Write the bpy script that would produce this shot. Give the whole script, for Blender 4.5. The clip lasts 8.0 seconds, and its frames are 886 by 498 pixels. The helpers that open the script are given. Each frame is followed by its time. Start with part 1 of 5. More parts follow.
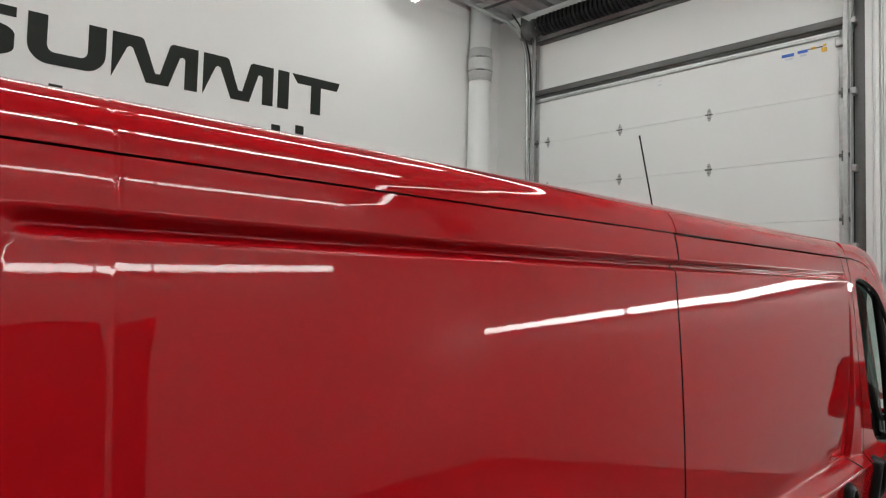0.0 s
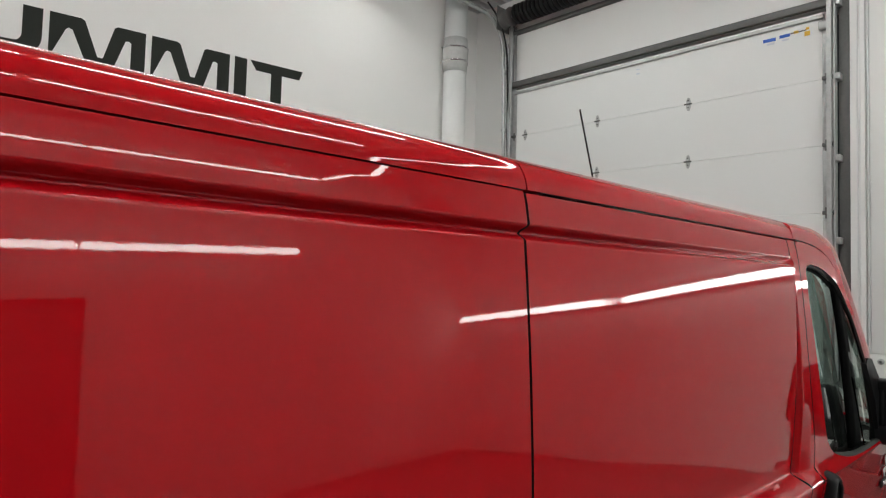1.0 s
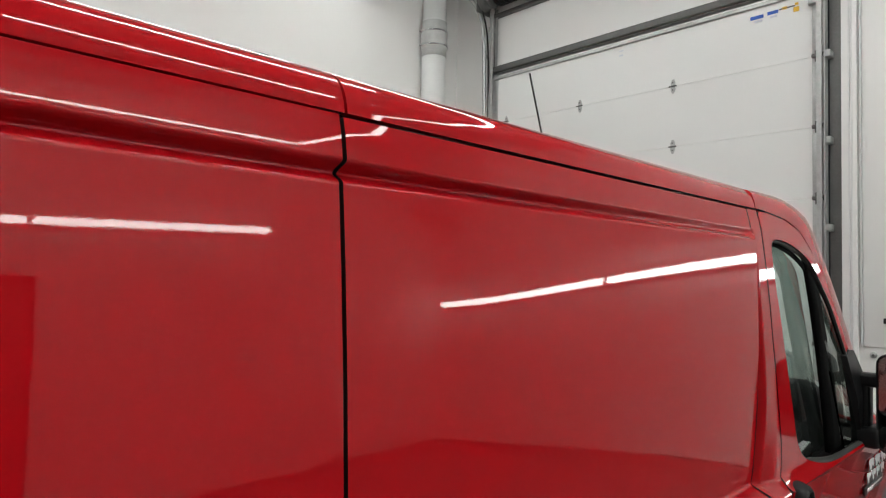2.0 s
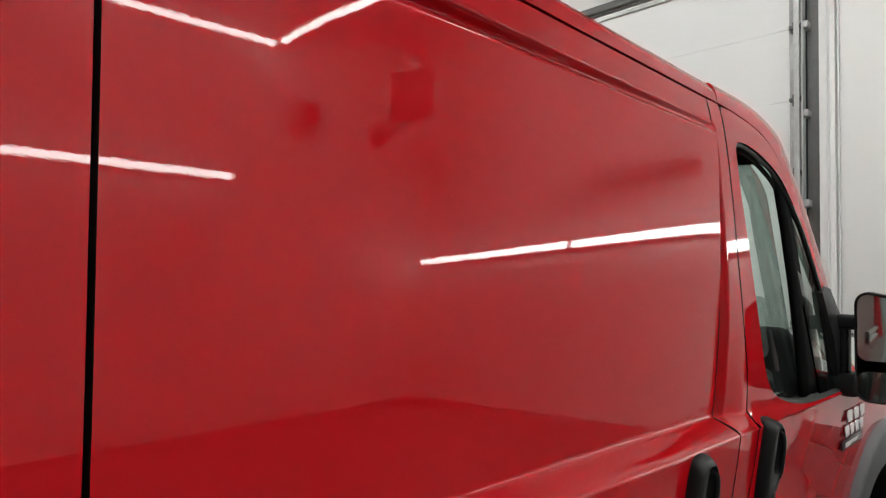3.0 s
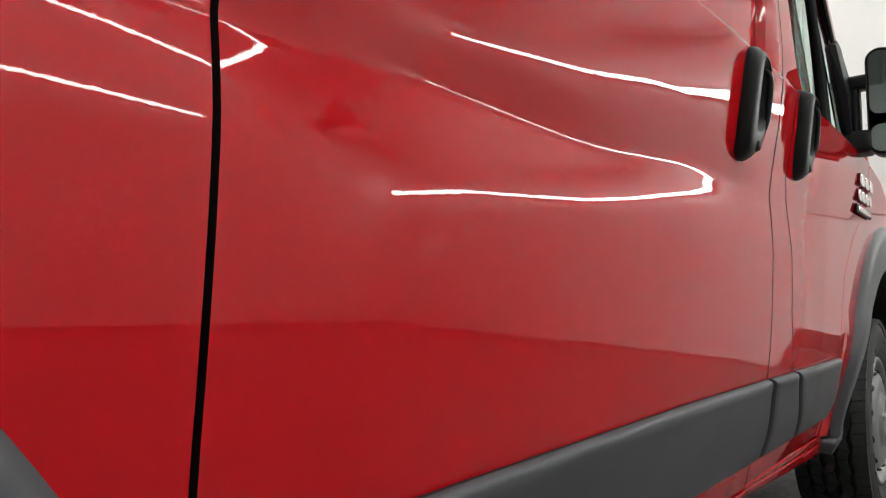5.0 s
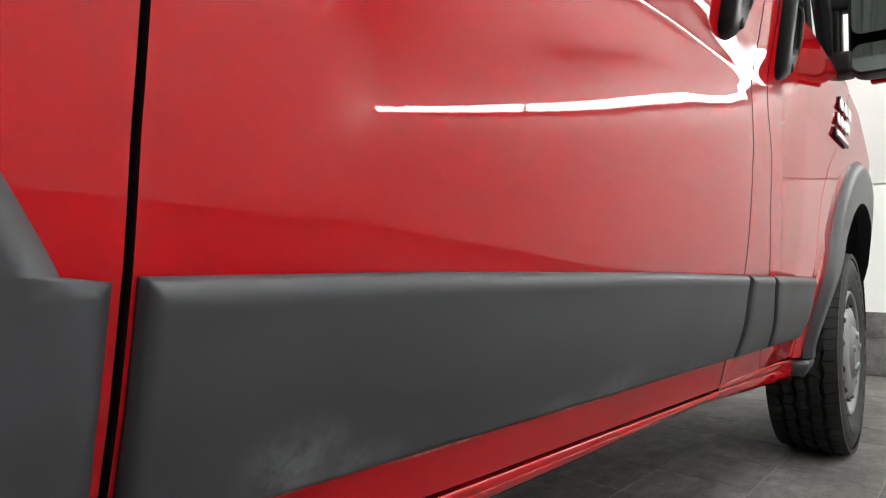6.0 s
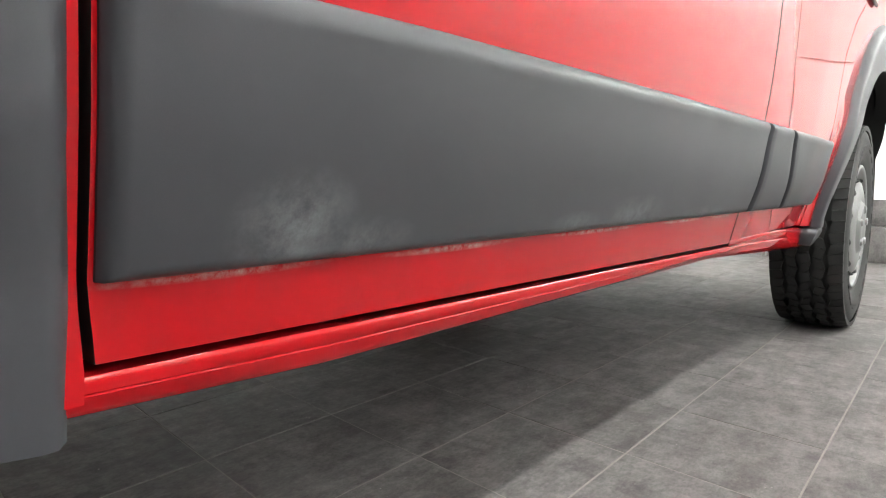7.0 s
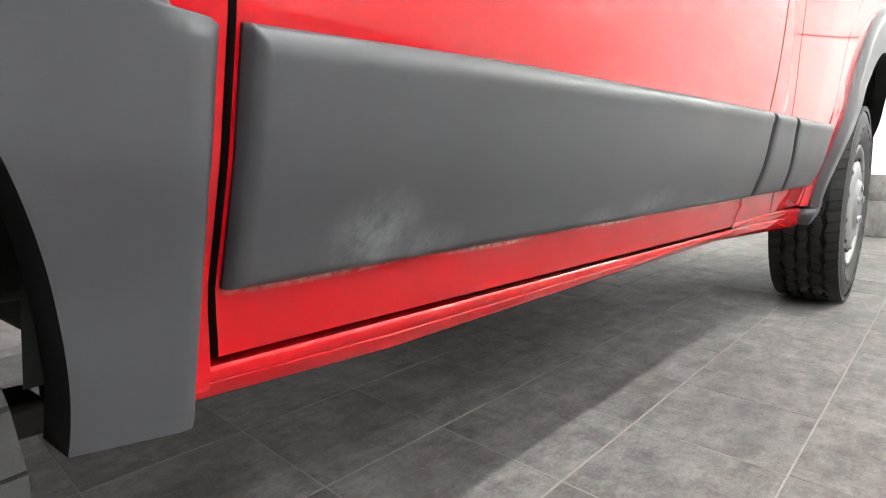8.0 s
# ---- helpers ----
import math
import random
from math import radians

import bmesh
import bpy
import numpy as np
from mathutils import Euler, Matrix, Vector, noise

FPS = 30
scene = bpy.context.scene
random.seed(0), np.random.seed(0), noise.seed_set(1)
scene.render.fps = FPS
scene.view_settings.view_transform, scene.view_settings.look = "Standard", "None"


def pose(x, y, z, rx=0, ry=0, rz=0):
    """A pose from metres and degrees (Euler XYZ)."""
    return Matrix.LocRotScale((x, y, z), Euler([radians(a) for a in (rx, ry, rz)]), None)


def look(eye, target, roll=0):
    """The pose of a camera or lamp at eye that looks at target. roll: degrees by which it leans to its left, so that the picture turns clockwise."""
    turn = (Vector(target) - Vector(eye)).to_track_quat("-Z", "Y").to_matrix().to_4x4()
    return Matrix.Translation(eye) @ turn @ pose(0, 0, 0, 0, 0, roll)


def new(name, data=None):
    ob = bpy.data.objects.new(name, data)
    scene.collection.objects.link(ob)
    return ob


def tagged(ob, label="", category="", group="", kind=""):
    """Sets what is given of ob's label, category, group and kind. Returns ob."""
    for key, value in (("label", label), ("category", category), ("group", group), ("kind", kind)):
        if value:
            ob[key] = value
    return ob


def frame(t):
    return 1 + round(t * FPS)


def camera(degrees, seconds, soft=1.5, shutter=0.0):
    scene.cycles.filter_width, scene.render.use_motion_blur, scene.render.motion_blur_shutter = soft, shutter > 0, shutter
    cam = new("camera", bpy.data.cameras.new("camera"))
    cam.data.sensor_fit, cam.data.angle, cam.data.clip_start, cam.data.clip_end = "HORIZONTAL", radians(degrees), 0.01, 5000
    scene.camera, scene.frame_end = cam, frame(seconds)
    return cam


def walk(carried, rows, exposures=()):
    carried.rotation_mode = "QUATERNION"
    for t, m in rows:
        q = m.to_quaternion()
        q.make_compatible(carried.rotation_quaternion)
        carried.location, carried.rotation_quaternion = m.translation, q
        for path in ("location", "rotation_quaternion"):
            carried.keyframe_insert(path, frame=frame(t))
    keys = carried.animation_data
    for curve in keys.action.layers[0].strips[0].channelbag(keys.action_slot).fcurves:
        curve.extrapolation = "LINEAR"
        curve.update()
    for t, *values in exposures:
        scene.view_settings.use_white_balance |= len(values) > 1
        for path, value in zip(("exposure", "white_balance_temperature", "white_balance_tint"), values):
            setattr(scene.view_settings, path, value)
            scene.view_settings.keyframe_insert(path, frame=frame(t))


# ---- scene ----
cam = camera(70.6, 8.0, soft=1.2)
EXPOSURE = [(0.0, -0.56), (1.0, -0.52), (2.5, -0.28), (3.5, -0.10), (4.5, 0.10), (5.8, 0.60), (6.5, 1.10), (7.0, 1.66), (8.0, 1.92)]
PATH = [
    (0, (0.628, -1.209, 1.763), (-0.804, 0.185, 1.859), 1.5),
    (0.5, (0.658, -0.967, 1.749), (-0.78, 0.42, 1.849), 1.5),
    (1, (0.656, -0.758, 1.724), (-0.78, 0.63, 1.827), 1.6),
    (2.3, (0.598, -0.298, 1.648), (-0.837, 1.092, 1.739), 1.3),
    (2.5, (0.576, -0.231, 1.591), (-0.841, 1.177, 1.699), 1.4),
    (3, (0.58, -0.148, 1.479), (-0.824, 1.273, 1.592), 1.5),
    (3.5, (0.544, -0.189, 1.371), (-0.843, 1.246, 1.484), 1.7),
    (4, (0.493, -0.205, 1.147), (-0.874, 1.25, 1.264), 1.9),
    (4.5, (0.453, -0.183, 0.937), (-0.886, 1.293, 1.095), 0.5),
    (4.7, (0.442, -0.181, 0.864), (-0.895, 1.298, 1.024), 0.4),
    (5.8, (0.422, -0.158, 0.647), (-0.864, 1.368, 0.778), 0.3),
    (6, (0.414, -0.145, 0.617), (-0.871, 1.384, 0.707), 0.6),
    (6.5, (0.389, -0.125, 0.543), (-0.896, 1.406, 0.479), 0.4),
    (7, (0.378, -0.117, 0.513), (-0.897, 1.409, 0.299), 0.4),
    (7.5, (0.389, -0.13, 0.528), (-0.873, 1.396, 0.244), 0.4),
    (8, (0.382, -0.196, 0.546), (-0.876, 1.328, 0.241), 0.3),
]
walk(cam, [(t, look(eye, target, roll)) for t, eye, target, roll in PATH], EXPOSURE)

# ---- light: the place's own strip lamps; a dim grey world behind the closed room ----
world = bpy.data.worlds.new("world")
scene.world = world
world.use_nodes = True
world.node_tree.nodes["Background"].inputs[0].default_value = (0.8, 0.85, 0.9, 1)
world.node_tree.nodes["Background"].inputs[1].default_value = 0.02
TUBE_STRENGTH = 27.0


# ---- materials ----
def mat(name, base, rough=0.5, metal=0.0, vary=0.12, scale=6.0, fine=60.0, bump=0.0, coat=0.0, coat_rough=0.03, fine_bump=0.0, rough_vary=0.1, spec=0.5):
    """A Principled material with colour varied at two scales, uneven gloss and relief."""
    m = bpy.data.materials.new(name)
    m.use_nodes = True
    nt = m.node_tree
    b = nt.nodes["Principled BSDF"]
    tc = nt.nodes.new("ShaderNodeTexCoord")
    n1 = nt.nodes.new("ShaderNodeTexNoise")
    n1.inputs["Scale"].default_value, n1.inputs["Detail"].default_value = scale, 6
    n2 = nt.nodes.new("ShaderNodeTexNoise")
    n2.inputs["Scale"].default_value, n2.inputs["Detail"].default_value = fine, 3
    for n in (n1, n2):
        nt.links.new(tc.outputs["Object"], n.inputs["Vector"])
    add = nt.nodes.new("ShaderNodeMath")
    add.operation = "ADD"
    nt.links.new(n1.outputs["Fac"], add.inputs[0])
    nt.links.new(n2.outputs["Fac"], add.inputs[1])
    rng = nt.nodes.new("ShaderNodeMapRange")
    rng.inputs["From Min"].default_value, rng.inputs["From Max"].default_value = 0.6, 1.4
    nt.links.new(add.outputs[0], rng.inputs["Value"])
    mix = nt.nodes.new("ShaderNodeMix")
    mix.data_type = "RGBA"
    lo = tuple(c * (1 - vary) for c in base)
    hi = tuple(min(1, c * (1 + vary)) for c in base)
    mix.inputs[6].default_value, mix.inputs[7].default_value = (*lo, 1), (*hi, 1)
    nt.links.new(rng.outputs[0], mix.inputs[0])
    nt.links.new(mix.outputs[2], b.inputs["Base Color"])
    rr = nt.nodes.new("ShaderNodeMapRange")
    rr.inputs["To Min"].default_value, rr.inputs["To Max"].default_value = max(0.02, rough - rough_vary), min(1, rough + rough_vary)
    nt.links.new(n1.outputs["Fac"], rr.inputs["Value"])
    nt.links.new(rr.outputs[0], b.inputs["Roughness"])
    b.inputs["Metallic"].default_value = metal
    b.inputs["Specular IOR Level"].default_value = spec
    if coat:
        b.inputs["Coat Weight"].default_value, b.inputs["Coat Roughness"].default_value = coat, coat_rough
    if bump or fine_bump:
        last = None
        for src, amount, dist in ((n1, bump, 0.01), (n2, fine_bump, 0.002)):
            if amount:
                bp = nt.nodes.new("ShaderNodeBump")
                bp.inputs["Strength"].default_value, bp.inputs["Distance"].default_value = amount, dist
                nt.links.new(src.outputs["Fac"], bp.inputs["Height"])
                if last:
                    nt.links.new(last.outputs[0], bp.inputs["Normal"])
                last = bp
        nt.links.new(last.outputs[0], b.inputs["Normal"])
    return m


def glass_mat(name, tint, rough=0.0):
    m = bpy.data.materials.new(name)
    m.use_nodes = True
    b = m.node_tree.nodes["Principled BSDF"]
    b.inputs["Base Color"].default_value = (*tint, 1)
    b.inputs["Roughness"].default_value = rough
    b.inputs["Transmission Weight"].default_value = 1
    b.inputs["IOR"].default_value = 1.45
    return m


def lamp_mat(name, colour, strength):
    m = bpy.data.materials.new(name)
    m.use_nodes = True
    b = m.node_tree.nodes["Principled BSDF"]
    b.inputs["Base Color"].default_value = (0.8, 0.8, 0.8, 1)
    b.inputs["Emission Color"].default_value = (*colour, 1)
    b.inputs["Emission Strength"].default_value = strength
    return m


M_RED = mat("red_car_paint", (0.40, 0.0030, 0.0068), 0.5, vary=0.03, scale=2.0, fine=900, coat=1.0, coat_rough=0.008, rough_vary=0.03, spec=0.0)
M_RED.node_tree.nodes["Principled BSDF"].inputs["Coat IOR"].default_value = 1.42


def orange_peel(m):
    """Lacquer that dried with a faint ripple: it frays the edges of bright reflections."""
    nt = m.node_tree
    tc = nt.nodes.new("ShaderNodeTexCoord")
    n = nt.nodes.new("ShaderNodeTexNoise")
    n.inputs["Scale"].default_value, n.inputs["Detail"].default_value, n.inputs["Roughness"].default_value = 260, 2, 0.55
    nt.links.new(tc.outputs["Object"], n.inputs["Vector"])
    bp = nt.nodes.new("ShaderNodeBump")
    bp.inputs["Strength"].default_value, bp.inputs["Distance"].default_value = 0.10, 0.0001
    nt.links.new(n.outputs["Fac"], bp.inputs["Height"])
    nt.links.new(bp.outputs[0], nt.nodes["Principled BSDF"].inputs["Coat Normal"])


orange_peel(M_RED)
# real rubber, and the black that stands in for shade in gaps
M_SEAM = mat("black_rubber_gap_shade", (0.010, 0.010, 0.010), 0.6, vary=0.2, spec=0.25)
M_CLAD = mat("grey_grained_plastic", (0.041, 0.0418, 0.048), 0.45, vary=0.10, scale=5, fine=1400, fine_bump=0.04, rough_vary=0.08)


def add_scuffs(m, spots, colour, grain=30):
    """Pale rubbed patches of broken outline at places on the flank (y, z, half width, half height)."""
    nt = m.node_tree
    b = nt.nodes["Principled BSDF"]
    geo = nt.nodes.new("ShaderNodeNewGeometry")
    nz = nt.nodes.new("ShaderNodeTexNoise")
    nz.inputs["Scale"].default_value, nz.inputs["Detail"].default_value, nz.inputs["Roughness"].default_value = grain, 8, 0.75
    nt.links.new(geo.outputs["Position"], nz.inputs["Vector"])
    total = None
    for y, z, hy, hz, amount in spots:
        mp = nt.nodes.new("ShaderNodeMapping")
        mp.inputs["Location"].default_value = (0, -y / hy, -z / hz)
        mp.inputs["Scale"].default_value = (0, 1 / hy, 1 / hz)
        nt.links.new(geo.outputs["Position"], mp.inputs["Vector"])
        ln = nt.nodes.new("ShaderNodeVectorMath")
        ln.operation = "LENGTH"
        nt.links.new(mp.outputs[0], ln.inputs[0])
        fall = nt.nodes.new("ShaderNodeMapRange")
        fall.inputs["From Min"].default_value, fall.inputs["From Max"].default_value = 0.1, 1.0
        fall.inputs["To Min"].default_value, fall.inputs["To Max"].default_value = amount, 0.0
        nt.links.new(ln.outputs["Value"], fall.inputs["Value"])
        if total is None:
            total = fall.outputs[0]
        else:
            mx = nt.nodes.new("ShaderNodeMath")
            mx.operation = "MAXIMUM"
            nt.links.new(total, mx.inputs[0])
            nt.links.new(fall.outputs[0], mx.inputs[1])
            total = mx.outputs[0]
    th = nt.nodes.new("ShaderNodeMapRange")
    th.inputs["From Min"].default_value, th.inputs["From Max"].default_value = 0.38, 0.68
    nt.links.new(nz.outputs["Fac"], th.inputs["Value"])
    ml = nt.nodes.new("ShaderNodeMath")
    ml.operation = "MULTIPLY"
    nt.links.new(total, ml.inputs[0])
    nt.links.new(th.outputs[0], ml.inputs[1])
    mix = nt.nodes.new("ShaderNodeMix")
    mix.data_type = "RGBA"
    nt.links.new(ml.outputs[0], mix.inputs[0])
    nt.links.new(b.inputs["Base Color"].links[0].from_socket, mix.inputs[6])
    mix.inputs[7].default_value = (*colour, 1)
    nt.links.new(mix.outputs[2], b.inputs["Base Color"])


add_scuffs(M_CLAD, [(0.135, 0.484, 0.055, 0.042, 0.62), (0.197, 0.470, 0.06, 0.02, 0.42), (0.68, 0.475, 0.10, 0.025, 0.5), (0.52, 0.468, 0.06, 0.015, 0.5), (0.95, 0.466, 0.12, 0.012, 0.35)], (0.24, 0.25, 0.26))
add_scuffs(M_RED, [(0.10, 0.4535, 0.09, 0.004, 0.9), (0.33, 0.4525, 0.10, 0.004, 0.9), (0.62, 0.4525, 0.12, 0.0035, 0.9), (0.92, 0.4525, 0.10, 0.0035, 0.8), (1.12, 0.4525, 0.08, 0.0035, 0.8),
                   (0.45, 0.362, 0.25, 0.006, 0.8), (0.9, 0.360, 0.25, 0.006, 0.8), (1.2, 0.358, 0.25, 0.006, 0.8)], (0.55, 0.42, 0.38), 110)
M_BLACK = mat("black_plastic", (0.009, 0.009, 0.0095), 0.42, vary=0.15, fine=600, fine_bump=0.05, spec=0.25)
M_FRIT = mat("matt_black_print", (0.004, 0.004, 0.004), 0.85, vary=0.1, spec=0.06)
M_SEAL = mat("grey_rubber_seal", (0.040, 0.040, 0.038), 0.6, vary=0.12, fine=300, spec=0.25)
M_TYRE = mat("tyre_rubber", (0.014, 0.0135, 0.013), 0.75, vary=0.35, scale=9, fine=160, fine_bump=0.2)
M_RIM = mat("silver_painted_steel", (0.17, 0.17, 0.17), 0.36, metal=0.35, vary=0.06, scale=14)
M_CHROME = mat("chrome", (0.75, 0.75, 0.76), 0.12, metal=1.0, vary=0.03, rough_vary=0.04)
M_GALV = mat("galvanised_steel", (0.46, 0.47, 0.465), 0.42, metal=0.45, vary=0.18, scale=25, fine=220)
M_STRUT = mat("dark_grey_steel", (0.13, 0.13, 0.125), 0.5, metal=0.3, vary=0.15, scale=8)
M_WALL = mat("white_wall_paint", (0.85, 0.852, 0.835), 0.62, vary=0.035, scale=0.7, fine=180, fine_bump=0.06, rough_vary=0.06)
M_DOOR = mat("white_door_panel", (0.80, 0.81, 0.80), 0.42, vary=0.03, scale=1.2, fine=300, fine_bump=0.10)
M_CEIL = mat("white_metal_deck", (0.62, 0.63, 0.63), 0.45, vary=0.06, scale=2.0, fine=90)
M_PVC = mat("white_pvc", (0.80, 0.81, 0.80), 0.35, vary=0.03, scale=4)
M_TAPE = mat("grey_band", (0.52, 0.53, 0.52), 0.42, vary=0.1, scale=20)
M_LETTER = mat("dark_grey_vinyl", (0.018, 0.021, 0.017), 0.6, vary=0.08, scale=10, spec=0.2)
M_DARK = mat("dark_void", (0.012, 0.012, 0.012), 0.8, vary=0.2)
M_SEAT = mat("dark_seat_cloth", (0.014, 0.014, 0.015), 0.9, vary=0.3, fine=300, fine_bump=0.2)
M_BLUE = mat("blue_print", (0.04, 0.13, 0.55), 0.5)
M_YELLOW = mat("yellow_print", (0.75, 0.45, 0.03), 0.5)
M_PALE = mat("pale_label", (0.62, 0.66, 0.72), 0.5)
M_BROWN = mat("dark_door_paint", (0.14, 0.13, 0.125), 0.5, vary=0.1, scale=2)
M_GLASS = glass_mat("tinted_glass", (0.72, 0.82, 0.77))
# tone lowered to stand in for a dark room reflected in the glass
M_MIRROR = mat("darkened_mirror_glass", (0.36, 0.41, 0.39), 0.03, metal=1.0, vary=0.01, rough_vary=0.01)
M_LAMP = lamp_mat("lamp_diffuser", (0.96, 0.98, 0.95), TUBE_STRENGTH)
M_LAMP_HIGH = lamp_mat("ceiling_lamp_diffuser", (0.96, 0.98, 0.95), TUBE_STRENGTH * 3.4)


def tile_mat():
    """Slate-look porcelain: fine cloudy mottling and faint cross-brushed streaks in world size, one tone a tile, scuffed gloss."""
    m = bpy.data.materials.new("slate_tile")
    m.use_nodes = True
    nt = m.node_tree
    b = nt.nodes["Principled BSDF"]
    geo = nt.nodes.new("ShaderNodeNewGeometry")
    info = nt.nodes.new("ShaderNodeObjectInfo")
    move = nt.nodes.new("ShaderNodeVectorMath")
    move.operation = "ADD"
    nt.links.new(geo.outputs["Position"], move.inputs[0])
    nt.links.new(info.outputs["Random"], move.inputs[1])

    def noise_at(scale, detail, stretch=(1, 1, 1), rough=0.6):
        mp = nt.nodes.new("ShaderNodeMapping")
        mp.inputs["Scale"].default_value = stretch
        nt.links.new(move.outputs[0], mp.inputs["Vector"])
        n = nt.nodes.new("ShaderNodeTexNoise")
        n.inputs["Scale"].default_value, n.inputs["Detail"].default_value, n.inputs["Roughness"].default_value = scale, detail, rough
        nt.links.new(mp.outputs[0], n.inputs["Vector"])
        return n.outputs["Fac"]

    cloud, grain = noise_at(14, 8, rough=0.78), noise_at(150, 6, (1, 0.6, 1), rough=0.8)
    streak = noise_at(9, 5, (0.8, 4, 1))
    scuff = noise_at(5.0, 4, (1, 1, 1), 0.6)

    def math_node(op, x, y):
        n = nt.nodes.new("ShaderNodeMath")
        n.operation = op
        for i, v in enumerate((x, y)):
            if isinstance(v, (int, float)):
                n.inputs[i].default_value = v
            else:
                nt.links.new(v, n.inputs[i])
        return n.outputs[0]

    mixv = math_node("ADD", math_node("MULTIPLY", cloud, 0.50), math_node("ADD", math_node("MULTIPLY", grain, 0.36), math_node("MULTIPLY", streak, 0.14)))
    ramp = nt.nodes.new("ShaderNodeValToRGB")
    ramp.color_ramp.elements[0].position, ramp.color_ramp.elements[0].color = 0.40, (0.100, 0.094, 0.0915, 1)
    ramp.color_ramp.elements[1].position, ramp.color_ramp.elements[1].color = 0.62, (0.226, 0.211, 0.206, 1)
    nt.links.new(mixv, ramp.inputs["Fac"])
    tone = nt.nodes.new("ShaderNodeMapRange")
    tone.inputs["To Min"].default_value, tone.inputs["To Max"].default_value = 0.88, 1.1
    nt.links.new(info.outputs["Random"], tone.inputs["Value"])
    mul = nt.nodes.new("ShaderNodeMix")
    mul.data_type, mul.blend_type = "RGBA", "MULTIPLY"
    mul.inputs[0].default_value = 1
    nt.links.new(ramp.outputs["Color"], mul.inputs[6])
    nt.links.new(tone.outputs[0], mul.inputs[7])
    # pale dusty flecks and rubbed marks
    fleck = nt.nodes.new("ShaderNodeMapRange")
    fleck.inputs["From Min"].default_value, fleck.inputs["From Max"].default_value = 0.60, 0.80
    fleck.inputs["To Max"].default_value = 0.5
    nt.links.new(noise_at(26, 7, (1.6, 0.9, 1), 0.8), fleck.inputs["Value"])
    dust = nt.nodes.new("ShaderNodeMix")
    dust.data_type = "RGBA"
    dust.inputs[7].default_value = (0.36, 0.345, 0.33, 1)
    nt.links.new(fleck.outputs[0], dust.inputs[0])
    nt.links.new(mul.outputs[2], dust.inputs[6])
    # dark smears where feet and tyres have dragged dirt, and pale grit
    smear = nt.nodes.new("ShaderNodeMapRange")
    smear.inputs["From Min"].default_value, smear.inputs["From Max"].default_value = 0.42, 0.60
    smear.inputs["To Min"].default_value, smear.inputs["To Max"].default_value = 0.70, 1.08
    nt.links.new(noise_at(7, 8, (2.2, 0.8, 1), 0.78), smear.inputs["Value"])
    soil = nt.nodes.new("ShaderNodeMix")
    soil.data_type, soil.blend_type = "RGBA", "MULTIPLY"
    soil.inputs[0].default_value = 1
    nt.links.new(dust.outputs[2], soil.inputs[6])
    nt.links.new(smear.outputs[0], soil.inputs[7])
    grit = nt.nodes.new("ShaderNodeTexVoronoi")
    grit.inputs["Scale"].default_value = 55
    nt.links.new(move.outputs[0], grit.inputs["Vector"])
    dot = nt.nodes.new("ShaderNodeMapRange")
    dot.inputs["From Min"].default_value, dot.inputs["From Max"].default_value = 0.10, 0.05
    nt.links.new(grit.outputs["Distance"], dot.inputs["Value"])
    sparse = nt.nodes.new("ShaderNodeMapRange")
    sparse.inputs["From Min"].default_value, sparse.inputs["From Max"].default_value = 0.56, 0.66
    nt.links.new(noise_at(6, 6, (1, 1, 1), 0.7), sparse.inputs["Value"])
    specks = nt.nodes.new("ShaderNodeMix")
    specks.data_type = "RGBA"
    specks.inputs[7].default_value = (0.50, 0.48, 0.46, 1)
    nt.links.new(math_node("MULTIPLY", dot.outputs[0], sparse.outputs[0]), specks.inputs[0])
    nt.links.new(soil.outputs[2], specks.inputs[6])
    nt.links.new(specks.outputs[2], b.inputs["Base Color"])
    b.inputs["Specular IOR Level"].default_value = 0.08
    gl = nt.nodes.new("ShaderNodeMapRange")
    gl.inputs["From Min"].default_value, gl.inputs["From Max"].default_value = 0.15, 0.85
    gl.inputs["To Min"].default_value, gl.inputs["To Max"].default_value = 0.36, 0.52
    nt.links.new(scuff, gl.inputs["Value"])
    nt.links.new(gl.outputs[0], b.inputs["Roughness"])
    bp = nt.nodes.new("ShaderNodeBump")
    bp.inputs["Strength"].default_value, bp.inputs["Distance"].default_value = 0.16, 0.001
    nt.links.new(math_node("ADD", noise_at(28, 2), math_node("MULTIPLY", grain, 0.35)), bp.inputs["Height"])
    nt.links.new(bp.outputs[0], b.inputs["Normal"])
    return m


M_TILE = tile_mat()
M_GROUT = mat("pale_grout", (0.23, 0.213, 0.195), 0.8, vary=0.2, scale=12, fine=120)


# ---- mesh helpers ----
def link_mesh(name, bm, material, parent=None, label="", smooth=True, kind=""):
    me = bpy.data.meshes.new(name)
    for f in bm.faces:
        f.smooth = smooth
    bm.normal_update()
    bm.to_mesh(me)
    bm.free()
    me.materials.append(material)
    ob = new(name, me)
    if parent:
        ob.parent = parent
    if label or kind:
        tagged(ob, label=label, kind=kind)
    return ob


def part(name, bm, material, parent, label="", smooth=True, seal=None):
    ob = link_mesh(name, bm, material, parent, label, smooth)
    # slot 1 takes black for door seals and for shade painted into edges
    if seal:
        ob.data.materials.append(seal)
    return ob


def thing(name, label, category, group="", at=(0, 0, 0)):
    e = new(name)
    e.matrix_basis = Matrix.Translation(at)
    return tagged(e, label=label, category=category, group=group)


